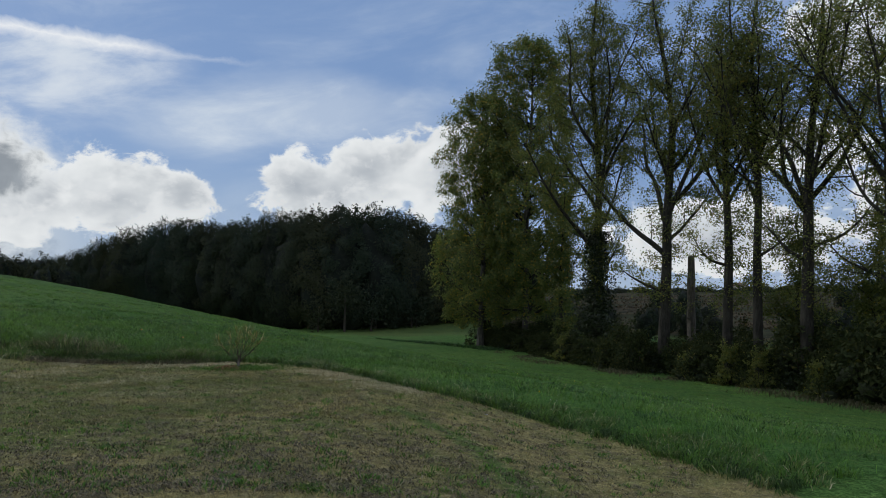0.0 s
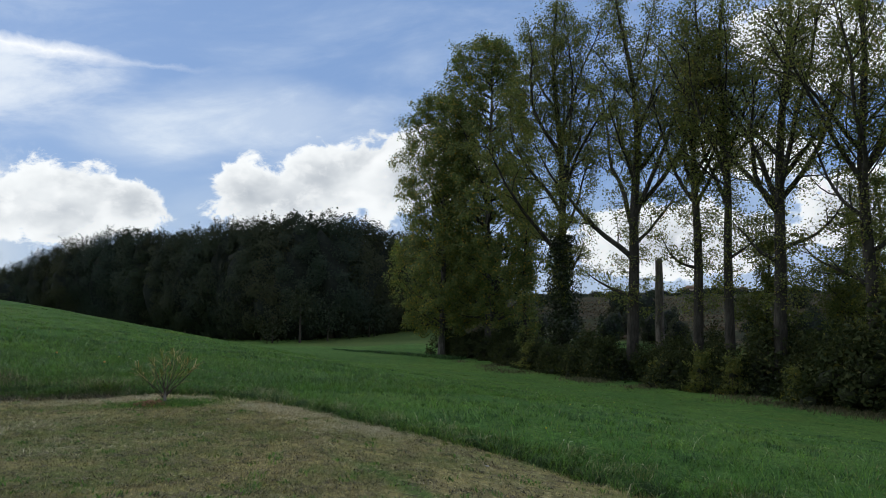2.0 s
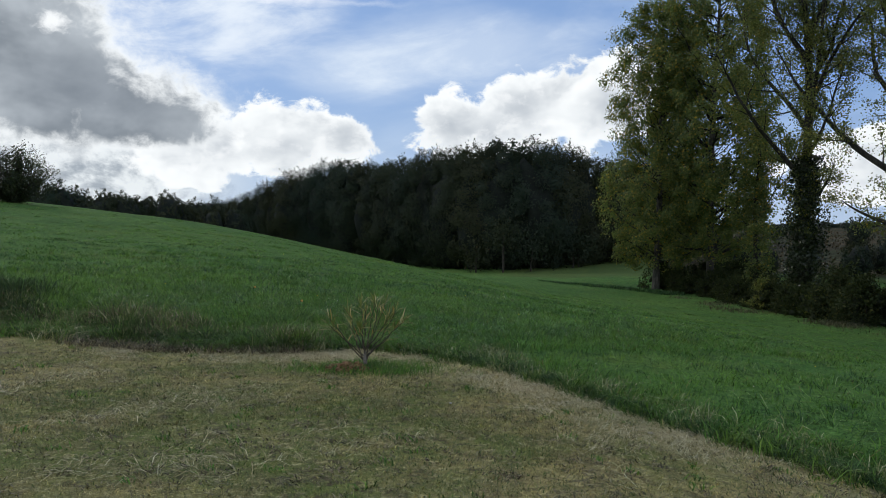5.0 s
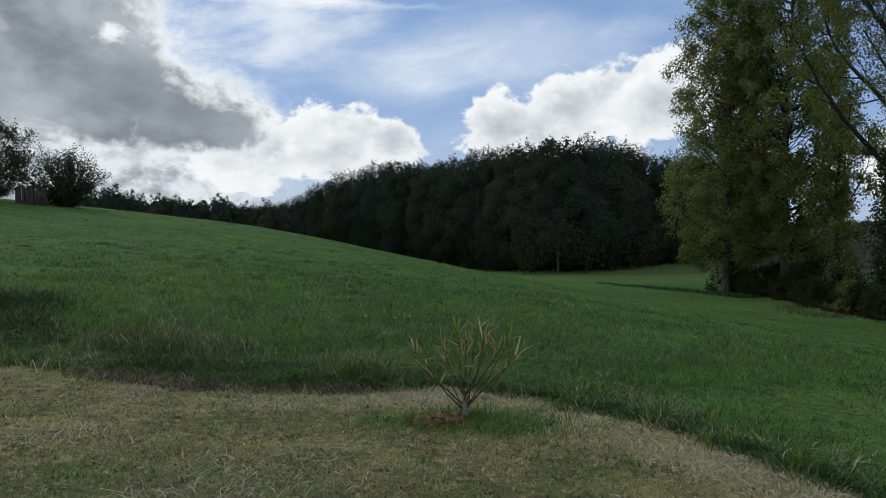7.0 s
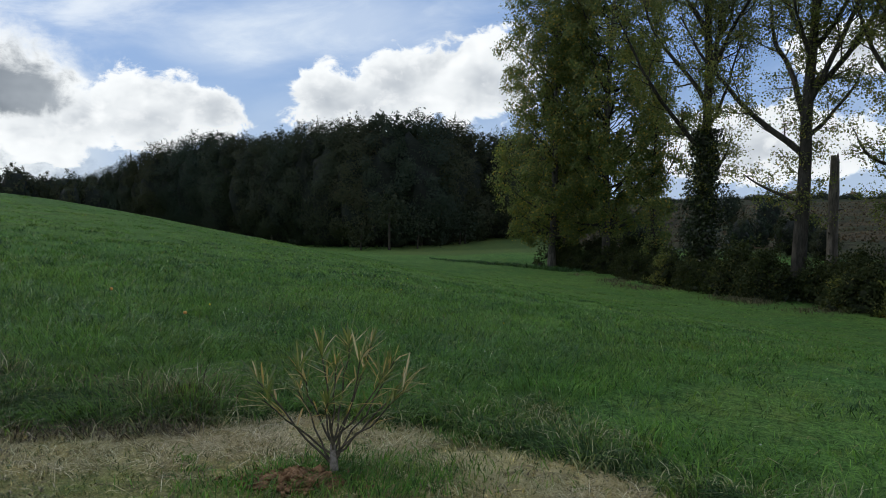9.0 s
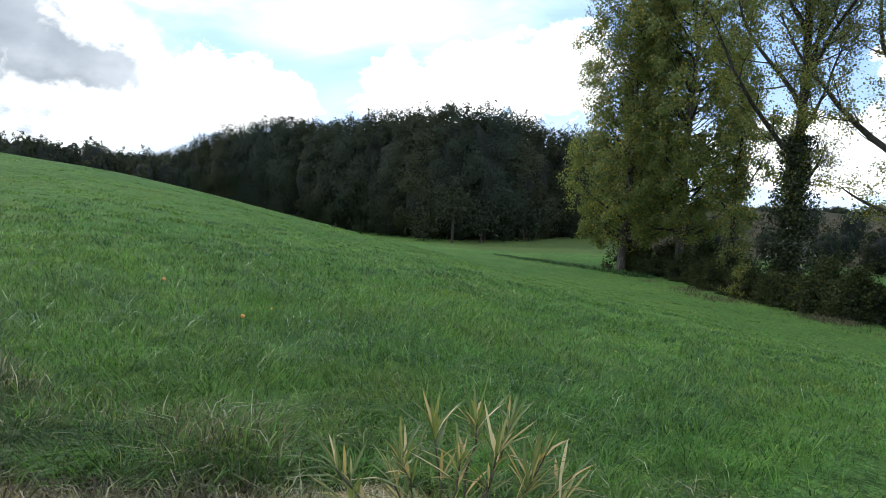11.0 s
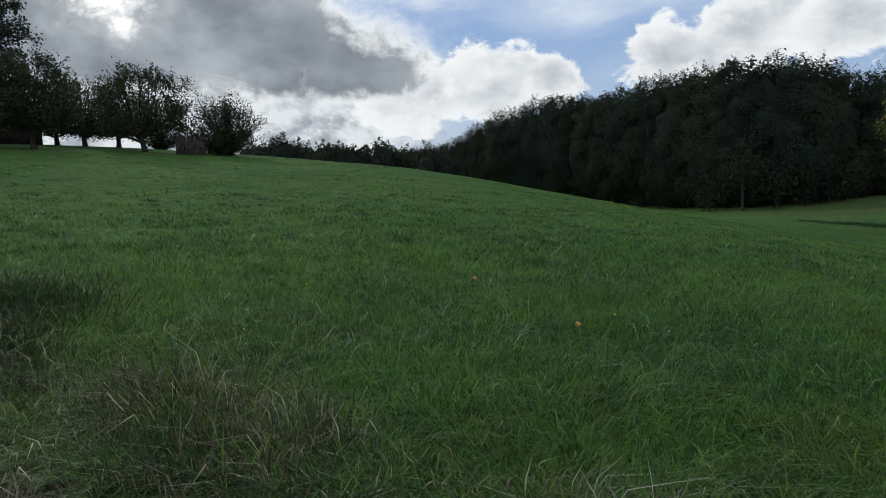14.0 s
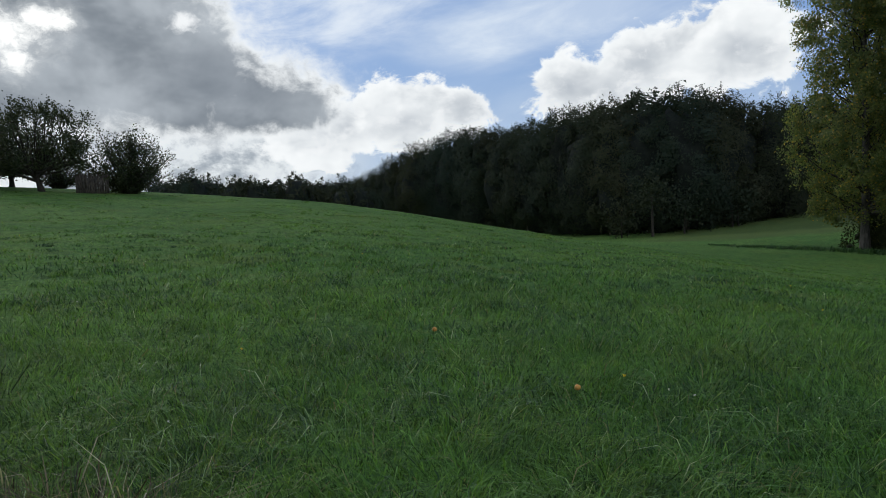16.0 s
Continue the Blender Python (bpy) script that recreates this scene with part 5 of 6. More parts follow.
poplar(25.2, 52.6, 45, 28, 0.36, [(13.0, -1, 0.3, 24, 12.0), (14.0, 1, -0.2, 26, 11.0), (8.5, -1, -0.5, 70, 3.8), (16.5, -0.5, -0.8, 32, 8.0)], 22000, M_POPLAR, POPLAR_LABEL, 0.18, 0.34, 0.85, 0.1)
poplar(26.4, 50.3, 46, 29, 0.34, [(14.0, -1, 0.3, 44, 5.5), (15.5, 1, -0.2, 22, 11.0), (16.0, -0.4, 0.8, 26, 10.0), (9.0, 1, 0.2, 62, 3.0)], 18000, M_POPLAR, POPLAR_LABEL, 0.2, 0.42, 0.8, 0.1, 0.108, (-0.015, 0))
poplar(27.9, 47.0, 48, 29, 0.44, [(12.0, -1, 0.2, 36, 14.0), (12.6, 1, -0.2, 38, 13.5), (12.3, -0.4, 0.7, 18, 15.0), (13.0, 0.5, -0.5, 20, 15.0), (9.5, 1, 0.5, 60, 5.5), (8.6, -1, -0.4, 64, 4.0)],
       22000, M_POPLAR, "tall forked poplar with thin autumn foliage beside the stream", 0.16, 0.46, 1.0, 0.12)
poplar(30.6, 41.9, 49, 28, 0.4, [(11.0, -1, 0.3, 44, 8.0), (9.0, 1, 0.2, 56, 7.0), (13.0, -0.8, -0.5, 30, 12.0), (13.5, 0.9, 0.3, 30, 12.0), (7.0, -1, 0.3, 66, 5.0), (6.0, 0.8, -0.6, 70, 5.0)],
       23000, M_POPLAR, POPLAR_LABEL, 0.12, 0.26, 1.15, 0.2)
poplar(33.5, 36.4, 50, 27, 0.38, [(8.0, -1, 0.3, 48, 8.0), (9.0, 1, 0.2, 48, 9.0), (12.0, -0.8, -0.5, 32, 12.0), (13.0, 0.9, 0.3, 30, 12.0), (6.0, -1, -0.3, 64, 6.0)],
       25000, M_POPLAR, POPLAR_LABEL, 0.1, 0.22, 1.15, 0.3)


def build_back_row():
    """Thin young trees that stand behind the poplars."""
    for i, (x, y, tall) in enumerate(((34.5, 47.5, 14), (37.0, 43.0, 15), (39.5, 38.0, 15), (31.0, 53.5, 12), (41.0, 34.0, 15), (36.0, 51.0, 12))):
        poplar(x, y, 90 + i, tall, 0.16, [(tall * 0.3, -1, 0.2, 34, 5.0), (tall * 0.36, 1, -0.2, 36, 5.0)], 13000, M_POPLAR, "young tree with thin foliage behind the poplars", 0.12, 0.2, 0.8, 0, 0.11, (0, 0), 30)


build_back_row()


def build_vines():
    """Rows of bare bushes on the far slope."""
    r = np.random.default_rng(38)
    n = 9000
    a, d = np.radians(r.uniform(12, 48, n)), r.uniform(95, 260, n)
    x, y = d * np.sin(a), d * np.cos(a)
    s = NX * x + NY * y
    row = np.round(s / 7) * 7
    x, y = x + NX * (row - s) * 0.25, y + NY * (row - s) * 0.25
    keep = (row > 84) & (x > 30)
    x, y = x[keep], y[keep]
    v, f = blades(x, y, height(x, y), r.uniform(0.2, 0.5, len(x)), r.uniform(0.15, 0.4, len(x)), r.uniform(0.1, 1.2, len(x)), r)
    tagged(new("vineyard_rows", mesh_from("vineyard_rows", v, f, M_VINE)), "brownish rows of bushes on the far slope", "vineyard", kind="stuff")


build_vines()


def build_snag():
    """The broken dead trunk among the poplars."""
    r = np.random.default_rng(52)
    x, y = 25.0, 58.2
    snag = thing("dead_trunk", x, y, ground_z(x, y) - 0.2, "broken grey dead trunk standing among the poplars", "dead tree")
    tall = 5.05 - ground_z(x, y) + 0.2
    line = wander(r, (0, 0, 0), (-0.01, 0, 1), tall, 8, 0.012)
    v, f = tube(line, np.linspace(0.4, 0.27, 9) * r.uniform(0.92, 1.08, 9), 10)
    v[-10:, 2] += r.uniform(-0.5, 0.25, 10)
    part("trunk", mesh_from("trunk", v, f, M_GREYWOOD, True), snag)
    end = line[-1]
    part("heartwood", mesh_from("heartwood", *tube(np.array([end - (0, 0, 0.8), end - (0, 0, 0.1), end + (0.03, 0, -0.05)]), [0.2, 0.19, 0.14], 7), M_GREYWOOD), snag)
    for h, s in ((0.28, 1), (0.45, -1), (0.36, 1), (0.62, 1)):
        p, _ = at(line, h)
        d = np.array([0.5 * s, -0.4, 0.2])
        part("branch_stub", mesh_from("branch_stub", *tube(wander(r, p, d, 0.6, 3, 0.1), [0.1, 0.08, 0.06, 0.03], 6), M_GREYWOOD, True), snag)


build_snag()


def bush_kind(seed, mat, n=1500, leaf=0.2, tall=3.0, wide=3.4, name="bush", core_size=0.55, heaps=44):
    """A bush: stems, leaves in uneven heaps and dark lumps painted as the shade inside. Built at the origin."""
    r = np.random.default_rng(seed)
    bush = new(name)
    for _ in range(7):
        line = wander(r, (r.normal(0, 0.15), r.normal(0, 0.15), 0), (r.normal(0, 0.16), r.normal(0, 0.16), 1), tall * 0.65, 4, 0.06)
        part("stem", mesh_from("stem", *tube(line, np.linspace(0.05, 0.015, 5), 5), M_DARKBARK), bush)
    lumps = []
    for i in range(heaps):
        f = r.uniform(0.02, 1) ** 1.2
        a = r.uniform(0, 2 * np.pi)
        rad = wide * r.uniform(0.07, 0.17) * (1.1 - 0.4 * f)
        out = wide * 0.5 * (1 - 0.75 * f ** 1.6) * r.uniform(0.2, 1.05)
        lumps.append(((np.cos(a) * out, np.sin(a) * out, f * (tall - rad) + 0.1), rad))
    # dark lumps put in as shade behind the leaves
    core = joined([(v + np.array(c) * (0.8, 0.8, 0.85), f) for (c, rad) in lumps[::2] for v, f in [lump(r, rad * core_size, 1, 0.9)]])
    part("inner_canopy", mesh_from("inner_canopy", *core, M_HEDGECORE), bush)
    lv, lf = leafy_mound(r, n, (1, 1, 1), lumps, leaf, 0.9)
    # loose shoots that arch out and break the outline
    extra = []
    for _ in range(46):
        c, rad = lumps[r.integers(len(lumps))]
        d = r.normal(size=3)
        d[2] = abs(d[2]) + 0.3
        line = wander(r, np.array(c), d, rad + r.uniform(0.3, 0.9), 5, 0.16, -0.08)
        extra.append(leaf_tris(np.repeat(line[2:], 5, 0) + r.normal(0, 0.09, (20, 3)), leaf * 1.1, r))
    lv, lf = joined([(lv, lf), *extra])
    part("foliage", mesh_from("foliage", lv, lf, mat), bush)
    return bush


def build_hedge():
    r = np.random.default_rng(61)
    kinds = [bush_kind(200 + i, M_HEDGE, 3400, 0.125, 2.6 + 0.4 * i, 4.4) for i in range(4)]
    for b in kinds:
        tagged(b, "dense dark bush in the hedge under the poplars", "bush", "hedge along the stream")
    spots = []
    for i in range(100):
        u = i / 99
        y = 26 + 58 * u + r.uniform(-0.8, 0.8)
        s = 44.5 + r.uniform(-1.0, 3.2) + 4.2 * smooth(np.array((y - 60) / 22.0)).item()
        spots.append(((s - NY * y) / NX, y, r.uniform(0.75, 1.25) * (1.2 if y < 40 else 0.95 if y < 48 else 0.68 if y < 62 else 0.55)))
    spots += [(16.8, 83.0, 0.8), (18.2, 79.0, 0.75), (14.2, 86.5, 0.8), (15.0, 82.4, 0.6), (17.2, 76.6, 0.6), (12.4, 85.6, 0.7), (19.0, 71.5, 0.6), (18.4, 73.6, 0.65)]
    for i, (x, y, size) in enumerate(spots):
        m = pose(x, y, ground_z(x, y) - 0.15, 0, 0, r.uniform(0, 360)) @ Matrix.Diagonal((size, size, size, 1))
        if i < 4:
            kinds[i].matrix_basis = m
        else:
            copy_thing(kinds[i % 4], m)
    # the tall dark thicket at the near end of the row
    tall_kind = bush_kind(230, M_HEDGE, 34000, 0.12, 11.0, 7.5, "thicket", 0.2, 60)
    tagged(tall_kind, "tall dark thicket of shrubs and brambles beside the stream", "bush", "thicket by the stream")
    tall_kind.matrix_basis = pose(33.2, 34.4, ground_z(33.2, 34.4) - 0.2)
    for x, y, size in ((36.5, 31.0, 1.25), (30.8, 36.0, 0.5)):
        t = copy_thing(tall_kind, pose(x, y, ground_z(x, y) - 0.2, 0, 0, r.uniform(0, 360)) @ Matrix.Diagonal((size, size, size, 1)))
        tagged(t, "tall dark thicket of shrubs and brambles beside the stream", "bush", "thicket by the stream")
    # yellow-green sprays in front of the hedge
    spray = bush_kind(240, M_POPLAR, 1600, 0.12, 2.6, 2.2, "sapling")
    tagged(spray, "yellow-green leafy sapling at the front of the hedge", "bush", "saplings before the hedge")
    spray.matrix_basis = pose(23.9, 49.6, ground_z(23.9, 49.6) - 0.1)
    for x, y, size in ((25.0, 47.6, 0.9), (22.2, 52.6, 0.7), (16.5, 66.0, 0.9), (18.6, 60.6, 0.75), (26.6, 43.6, 0.8)):
        copy_thing(spray, pose(x, y, ground_z(x, y) - 0.1, 0, 0, r.uniform(0, 360)) @ Matrix.Diagonal((size, size, size, 1)))
    # dead stalks and reeds along its foot
    n = 5200
    y = r.uniform(20, 74, n)
    s = 41.9 + r.normal(0, 0.8, n) + 5.0 * smooth((y - 62) / 24)
    x = (s - NY * y) / NX
    k = noise_mask(x, y, 0.3) > r.uniform(-0.3, 0.6, n)
    x, y = x[k], y[k]
    rep = 4
    x = np.repeat(x, rep) + r.normal(0, 0.5, len(x) * rep)
    y = np.repeat(y, rep) + r.normal(0, 0.5, len(y) * rep)
    v, f = blades(x, y, height(x, y), r.uniform(0.1, 0.36, len(x)), r.uniform(0.02, 0.04, len(x)), r.uniform(0.3, 1.4, len(x)), r)
    tagged(new("dead_stalks", mesh_from("dead_stalks", v, f, M_REED)), "dead brown stalks along the foot of the hedge", "weeds", kind="stuff")
    return kinds


HEDGE_KINDS = build_hedge()


def build_ditch():
    """A line of dark coarse weeds across the valley meadow."""
    r = np.random.default_rng(66)
    n = 420
    u = r.uniform(0, 1, n) ** 1.5
    px, py = np.interp(u, [0, 0.5, 1], [12.5, 5.7, 0.5]), np.interp(u, [0, 0.5, 1], [78.5, 87.4, 93.7])
    x = px + r.normal(0, 0.55, n)
    y = py + r.normal(0, 0.55, n)
    rep = 8
    x, y = np.repeat(x, rep) + r.normal(0, 0.15, n * rep), np.repeat(y, rep) + r.normal(0, 0.15, n * rep)
    v, f = blades(x, y, height(x, y), r.uniform(0.1, 0.42, len(x)) * np.repeat((1.25 - u * 0.8) * (0.6 + 0.5 * np.sin(u * 40) ** 2), rep), r.uniform(0.04, 0.08, len(x)), r.uniform(0.1, 0.9, len(x)), r)
    tagged(new("ditch_weeds", mesh_from("ditch_weeds", v, f, M_WEED)), "dark coarse weeds along a ditch in the meadow", "weeds", kind="stuff")


build_ditch()


# ---------------------------------------------------------------- orchard on the hill
def fruit_tree(x, y, seed, tall, wide, leaves, label, group="orchard trees", stem=0.17, leaf=0.094, low=0.29):
    """An old apple tree: short thick trunk, spreading limbs, a crown dense below and twiggy on top."""
    r = np.random.default_rng(seed)
    tree = thing("apple_tree", x, y, ground_z(x, y) - 0.1, label, "tree", group)
    trunk = wander(r, (0, 0, 0), (r.normal(0, 0.06), r.normal(0, 0.06), 1), tall * 0.24, 4, 0.05)
    part("trunk", mesh_from("trunk", *tube(trunk, [stem * 1.5, stem * 1.1, stem, stem * 0.95, stem * 0.8], 9), M_DARKBARK, True), tree)
    top, base = trunk[-1], tall * low

    def curve(a, b, rise):
        t = np.linspace(0, 1, 7)[:, None]
        mid = a + (b - a) * np.array((0.6, 0.6, rise))
        line = (1 - t) ** 2 * a + 2 * t * (1 - t) * mid + t * t * b
        line[1:-1] += r.normal(0, 0.06, (5, 3))
        return line

    wood, spots, wide_of, heavy = [], [], [], []
    n = 150
    for i in range(n):
        f = ((i + r.uniform(0, 1)) / n) ** 1.15
        a = i * 2.39996 + r.uniform(-0.5, 0.5)
        hull = wide * 0.5 * float(np.interp(f, [0, 0.15, 0.4, 0.7, 0.88, 1], [0.8, 0.98, 1.0, 0.92, 0.7, 0.34])) * (1 + 0.14 * math.sin(a * 3 + seed))
        out = hull * r.uniform(0.2, 1.0) ** 0.55
        end = np.array([math.cos(a) * out, math.sin(a) * out, base + (tall - base) * f])
        line = curve(top - (0, 0, 0.15 * tall * r.uniform(0, 0.6)), end, 0.35)
        if i % 15 == 7:
            part("limb", mesh_from("limb", *tube(line, np.linspace(stem * 0.55, 0.025, 7), 7), M_DARKBARK, True), tree)
        elif i % 2:
            wood.append(tube(line[2:], np.linspace(0.045, 0.01, 5), 4))
        full = r.uniform(0.12, 1) ** 1.4
        for _ in range(5):
            spots.append(end + r.normal(0, 0.22, 3))
            wide_of.append(r.uniform(0.16, 0.3))
            heavy.append((1.25 - f) * r.uniform(0.3, 1) * full)
    # upright shoots on the crown
    for _ in range(34):
        a, q = r.uniform(0, 2 * np.pi), wide * 0.42 * r.uniform(0, 1) ** 0.5
        foot = np.array([math.cos(a) * q, math.sin(a) * q, tall * (0.9 - 0.35 * (q / wide * 2) ** 2)])
        shoot = wander(r, foot, (r.normal(0, 0.3), r.normal(0, 0.3), 1), r.uniform(0.4, 1.5), 5, 0.1)
        wood.append(tube(shoot, np.linspace(0.014, 0.005, 6), 3))
        for q in shoot[1:]:
            spots.append(q)
            wide_of.append(0.08)
            heavy.append(0.14)
    tagged(part("crown_wood", mesh_from("crown_wood", *joined(wood), M_DARKBARK), tree), kind="stuff")
    c, w, h = np.array(spots), np.array(wide_of), np.array(heavy)
    i = r.choice(len(c), leaves, p=h / h.sum())
    pts = c[i] + r.normal(0, 1, (leaves, 3)) * w[i][:, None]
    pts = pts[pts[:, 2] > tall * (low - 0.06) + 0.25 * np.sin(pts[:, 0] * 1.7 + seed)]
    part("crown", mesh_from("crown", *leaf_cards(pts, leaf, r), M_APPLE), tree)
    return tree


def round_shrub(x, y, seed, tall, wide, leaves, label):
    """A round shrub of many stems that spray out from its foot."""
    r = np.random.default_rng(seed)
    shrub = thing("shrub", x, y, ground_z(x, y) - 0.1, label, "shrub")
    wood, spots = [], []
    for i in range(120):
        a, tip = i * 2.39996, r.uniform(0, 1) ** 0.7 * 72
        reach = (tall * math.cos(radians(tip)) + wide * 0.5 * math.sin(radians(tip))) * r.uniform(0.72, 1.05)
        way = (math.cos(a) * math.sin(radians(tip)), math.sin(a) * math.sin(radians(tip)), math.cos(radians(tip)) + 0.05)
        line = wander(r, (r.normal(0, 0.15), r.normal(0, 0.15), 0.1), way, reach, 9, 0.05, 0.01)
        if i < 9:
            part("stem", mesh_from("stem", *tube(line, np.linspace(0.06, 0.012, 10), 6), M_DARKBARK, True), shrub)
        else:
            wood.append(tube(line, np.linspace(0.03, 0.007, 10), 4))
        for q in line[1:]:
            spots.append(q)
        for _ in range(5):
            q, e = at(line, r.uniform(0.1, 1))
            sub = wander(r, q, side_way(r, e, r.uniform(20, 50)), r.uniform(0.3, 0.8), 3, 0.12)
            wood.append(tube(sub, np.linspace(0.01, 0.005, 4), 3))
            spots += [sub[1], sub[2], sub[3]]
    tagged(part("crown_wood", mesh_from("crown_wood", *joined(wood), M_DARKBARK), shrub), kind="stuff")
    c = np.array(spots)
    i = r.integers(len(c), size=leaves)
    part("foliage", mesh_from("foliage", *leaf_cards(c[i] + r.normal(0, 0.15, (leaves, 3)), 0.085, r), M_APPLE), shrub)


def from_stand(a, d):
    """A place at a bearing and distance from the end of the walk."""
    return -3.8 + d * math.sin(radians(a)), 14.2 + d * math.cos(radians(a))


def conifer(x, y, seed, tall, wide):
    r = np.random.default_rng(seed)
    tree = thing("cypress_tree", x, y, ground_z(x, y) - 0.1, "tall dark evergreen tree behind the orchard", "tree")
    line = wander(r, (0, 0, 0), (0, 0, 1), tall, 8, 0.01)
    part("trunk", mesh_from("trunk", *tube(line, np.linspace(0.3, 0.03, 9), 8), M_DARKBARK, True), tree)
    pts, boughs = [], []
    for i in range(230):
        f = 0.06 + 0.92 * i / 230
        p, d = at(line, f)
        reach = wide * 0.5 * (1 - f) ** 0.45 * r.uniform(0.6, 1.05) + 0.3
        b = wander(r, p, side_way(r, d, r.uniform(55, 85)), reach, 4, 0.1, -0.03)
        boughs.append(tube(b, np.linspace(0.05, 0.01, 5), 4))
        pts.append(np.repeat(b[1:], 60, 0) + r.normal(0, 0.24, (240, 3)))
    part("boughs", mesh_from("boughs", *joined(boughs), M_DARKBARK), tree)
    part("crown", mesh_from("crown", *leaf_tris(np.concatenate(pts), 0.18, r), M_CONIFER), tree)


def build_orchard():
    lab = "dark apple tree with a spreading crown in the hilltop orchard"
    back = "apple tree further back in the hilltop orchard"
    fruit_tree(*from_stand(-43.7, 54), 301, 5.4, 6.1, 17000, lab)
    fruit_tree(*from_stand(-50.6, 52), 302, 5.6, 5.6, 16000, lab)
    fruit_tree(*from_stand(-47.5, 62), 303, 4.8, 5.6, 9500, back, low=0.22)
    fruit_tree(*from_stand(-49.2, 66), 304, 4.9, 5.4, 9000, back, low=0.22)
    fruit_tree(*from_stand(-45.4, 66), 305, 4.4, 5.4, 8500, back, low=0.22)
    fruit_tree(*from_stand(-53.8, 52), 306, 5.5, 6.4, 15000, lab)
    round_shrub(*from_stand(-38.3, 55.0), 307, 4.0, 3.3, 17000, "round bushy shrub standing alone on the crest")
    round_shrub(*from_stand(-42.6, 68), 308, 2.6, 4.2, 5000, "low bush behind the orchard")
    conifer(*from_stand(-54.0, 60), 309, 18.0, 10.0)
    # the plank hut between the trees
    x, y = from_stand(-40.55, 53.6)
    hut = thing("plank_hut", x, y, ground_z(x, y) - 0.05, "small weathered plank hut between orchard trees", "hut", turn=40)
    hut.matrix_basis = hut.matrix_basis @ Matrix.Diagonal((0.8, 0.55, 0.74, 1))
    r = np.random.default_rng(310)
    for i in range(14):
        for sy, lo in ((-0.9, 1.25), (0.93, 1.6)):
            tall = r.uniform(lo, 1.85)
            v, f = box(0, r.uniform(-0.02, 0.02), tall / 2, r.uniform(0.15, 0.168), 0.03, tall)
            v[:, 0] += -1.2 + 0.17 * i + v[:, 2] * r.uniform(-0.03, 0.03)
            part("plank", mesh_from("plank", v + (0, sy, 0), f, M_PLANK), hut)
    for i in range(10):
        for sx in (-1.27, 1.08):
            tall = r.uniform(1.5, 1.75)
            part("plank", mesh_from("plank", *box(sx, -0.8 + 0.18 * i, tall / 2, 0.03, 0.155, tall), M_PLANK), hut)
    part("roof", mesh_from("roof", *box(-0.09, 0.1, 1.2, 2.3, 1.55, 0.05), M_PLANK), hut)
    # the low shed behind the orchard, and a ladder against it
    x, y = from_stand(-53.2, 64)
    shed = thing("low_shed", x, y, ground_z(x, y) - 0.05, "low shed with a grey sheet roof behind the orchard", "shed", turn=50)
    part("wall", mesh_from("wall", *box(0, 0, 0.9, 7.0, 3.0, 1.8), M_PLANK), shed)
    rv, rf = box(0, 0, 1.95, 7.6, 3.7, 0.07)
    rv[:, 2] += rv[:, 1] * 0.12
    part("roof", mesh_from("roof", rv, rf, M_ROOF), shed)
    part("window", mesh_from("window", *box(1.2, -1.52, 1.2, 0.6, 0.03, 0.6), M_RENDER), shed)
    x, y = from_stand(-53.4, 60.5)
    ladder = thing("ladder", x, y, ground_z(x, y) - 0.02, "pale wooden ladder leaning by the shed", "ladder", turn=50)
    for sx in (-0.22, 0.22):
        v, f = box(sx, 0, 0.95, 0.06, 0.05, 2.0)
        v[:, 1] += v[:, 2] * 0.25
        v[:, 0] *= 1 - v[:, 2] * 0.15
        part("rail", mesh_from("rail", v, f, M_PALEBARK), ladder)
    for i in range(6):
        part("rung", mesh_from("rung", *box(0, 0.25 * (0.25 + 0.3 * i), 0.25 + 0.3 * i, 0.42, 0.035, 0.035), M_PALEBARK), ladder)


build_orchard()


def farmhouse(x, y, turn, wide, deep, tall):
    house = thing("farmhouse", x, y, ground_z(x, y) - 1.0, "small pale farmhouse with a tiled roof on the distant ridge", "house", "", turn)
    part("wall", mesh_from("wall", *box(0, 0, tall / 2, wide, deep, tall), M_RENDER), house)
    e, h = 0.4, deep * 0.3
    v = np.array([(-wide / 2 - e, -deep / 2 - e, tall), (wide / 2 + e, -deep / 2 - e, tall), (wide / 2 + e, deep / 2 + e, tall), (-wide / 2 - e, deep / 2 + e, tall), (-wide / 2 - e, 0, tall + h), (wide / 2 + e, 0, tall + h)])
    tri = np.array([(0, 1, 5), (0, 5, 4), (2, 3, 4), (2, 4, 5), (0, 4, 3), (1, 2, 5), (0, 3, 2), (0, 2, 1)])
    part("roof", mesh_from("roof", v, tri, M_TILE), house)
    for i in range(3):
        part("window", mesh_from("window", *box(-wide * 0.3 + wide * 0.3 * i, -deep / 2 - 0.02, tall * 0.55, 0.9, 0.08, 1.2), M_GLASS), house)
    part("chimney", mesh_from("chimney", *box(wide * 0.25, 0.4, tall + h, 0.6, 0.6, 1.4), M_RENDER), house)


farmhouse(149.5, 302.0, 25, 6, 4.5, 2.6)
farmhouse(166.0, 291.0, 60, 5, 4, 2.4)


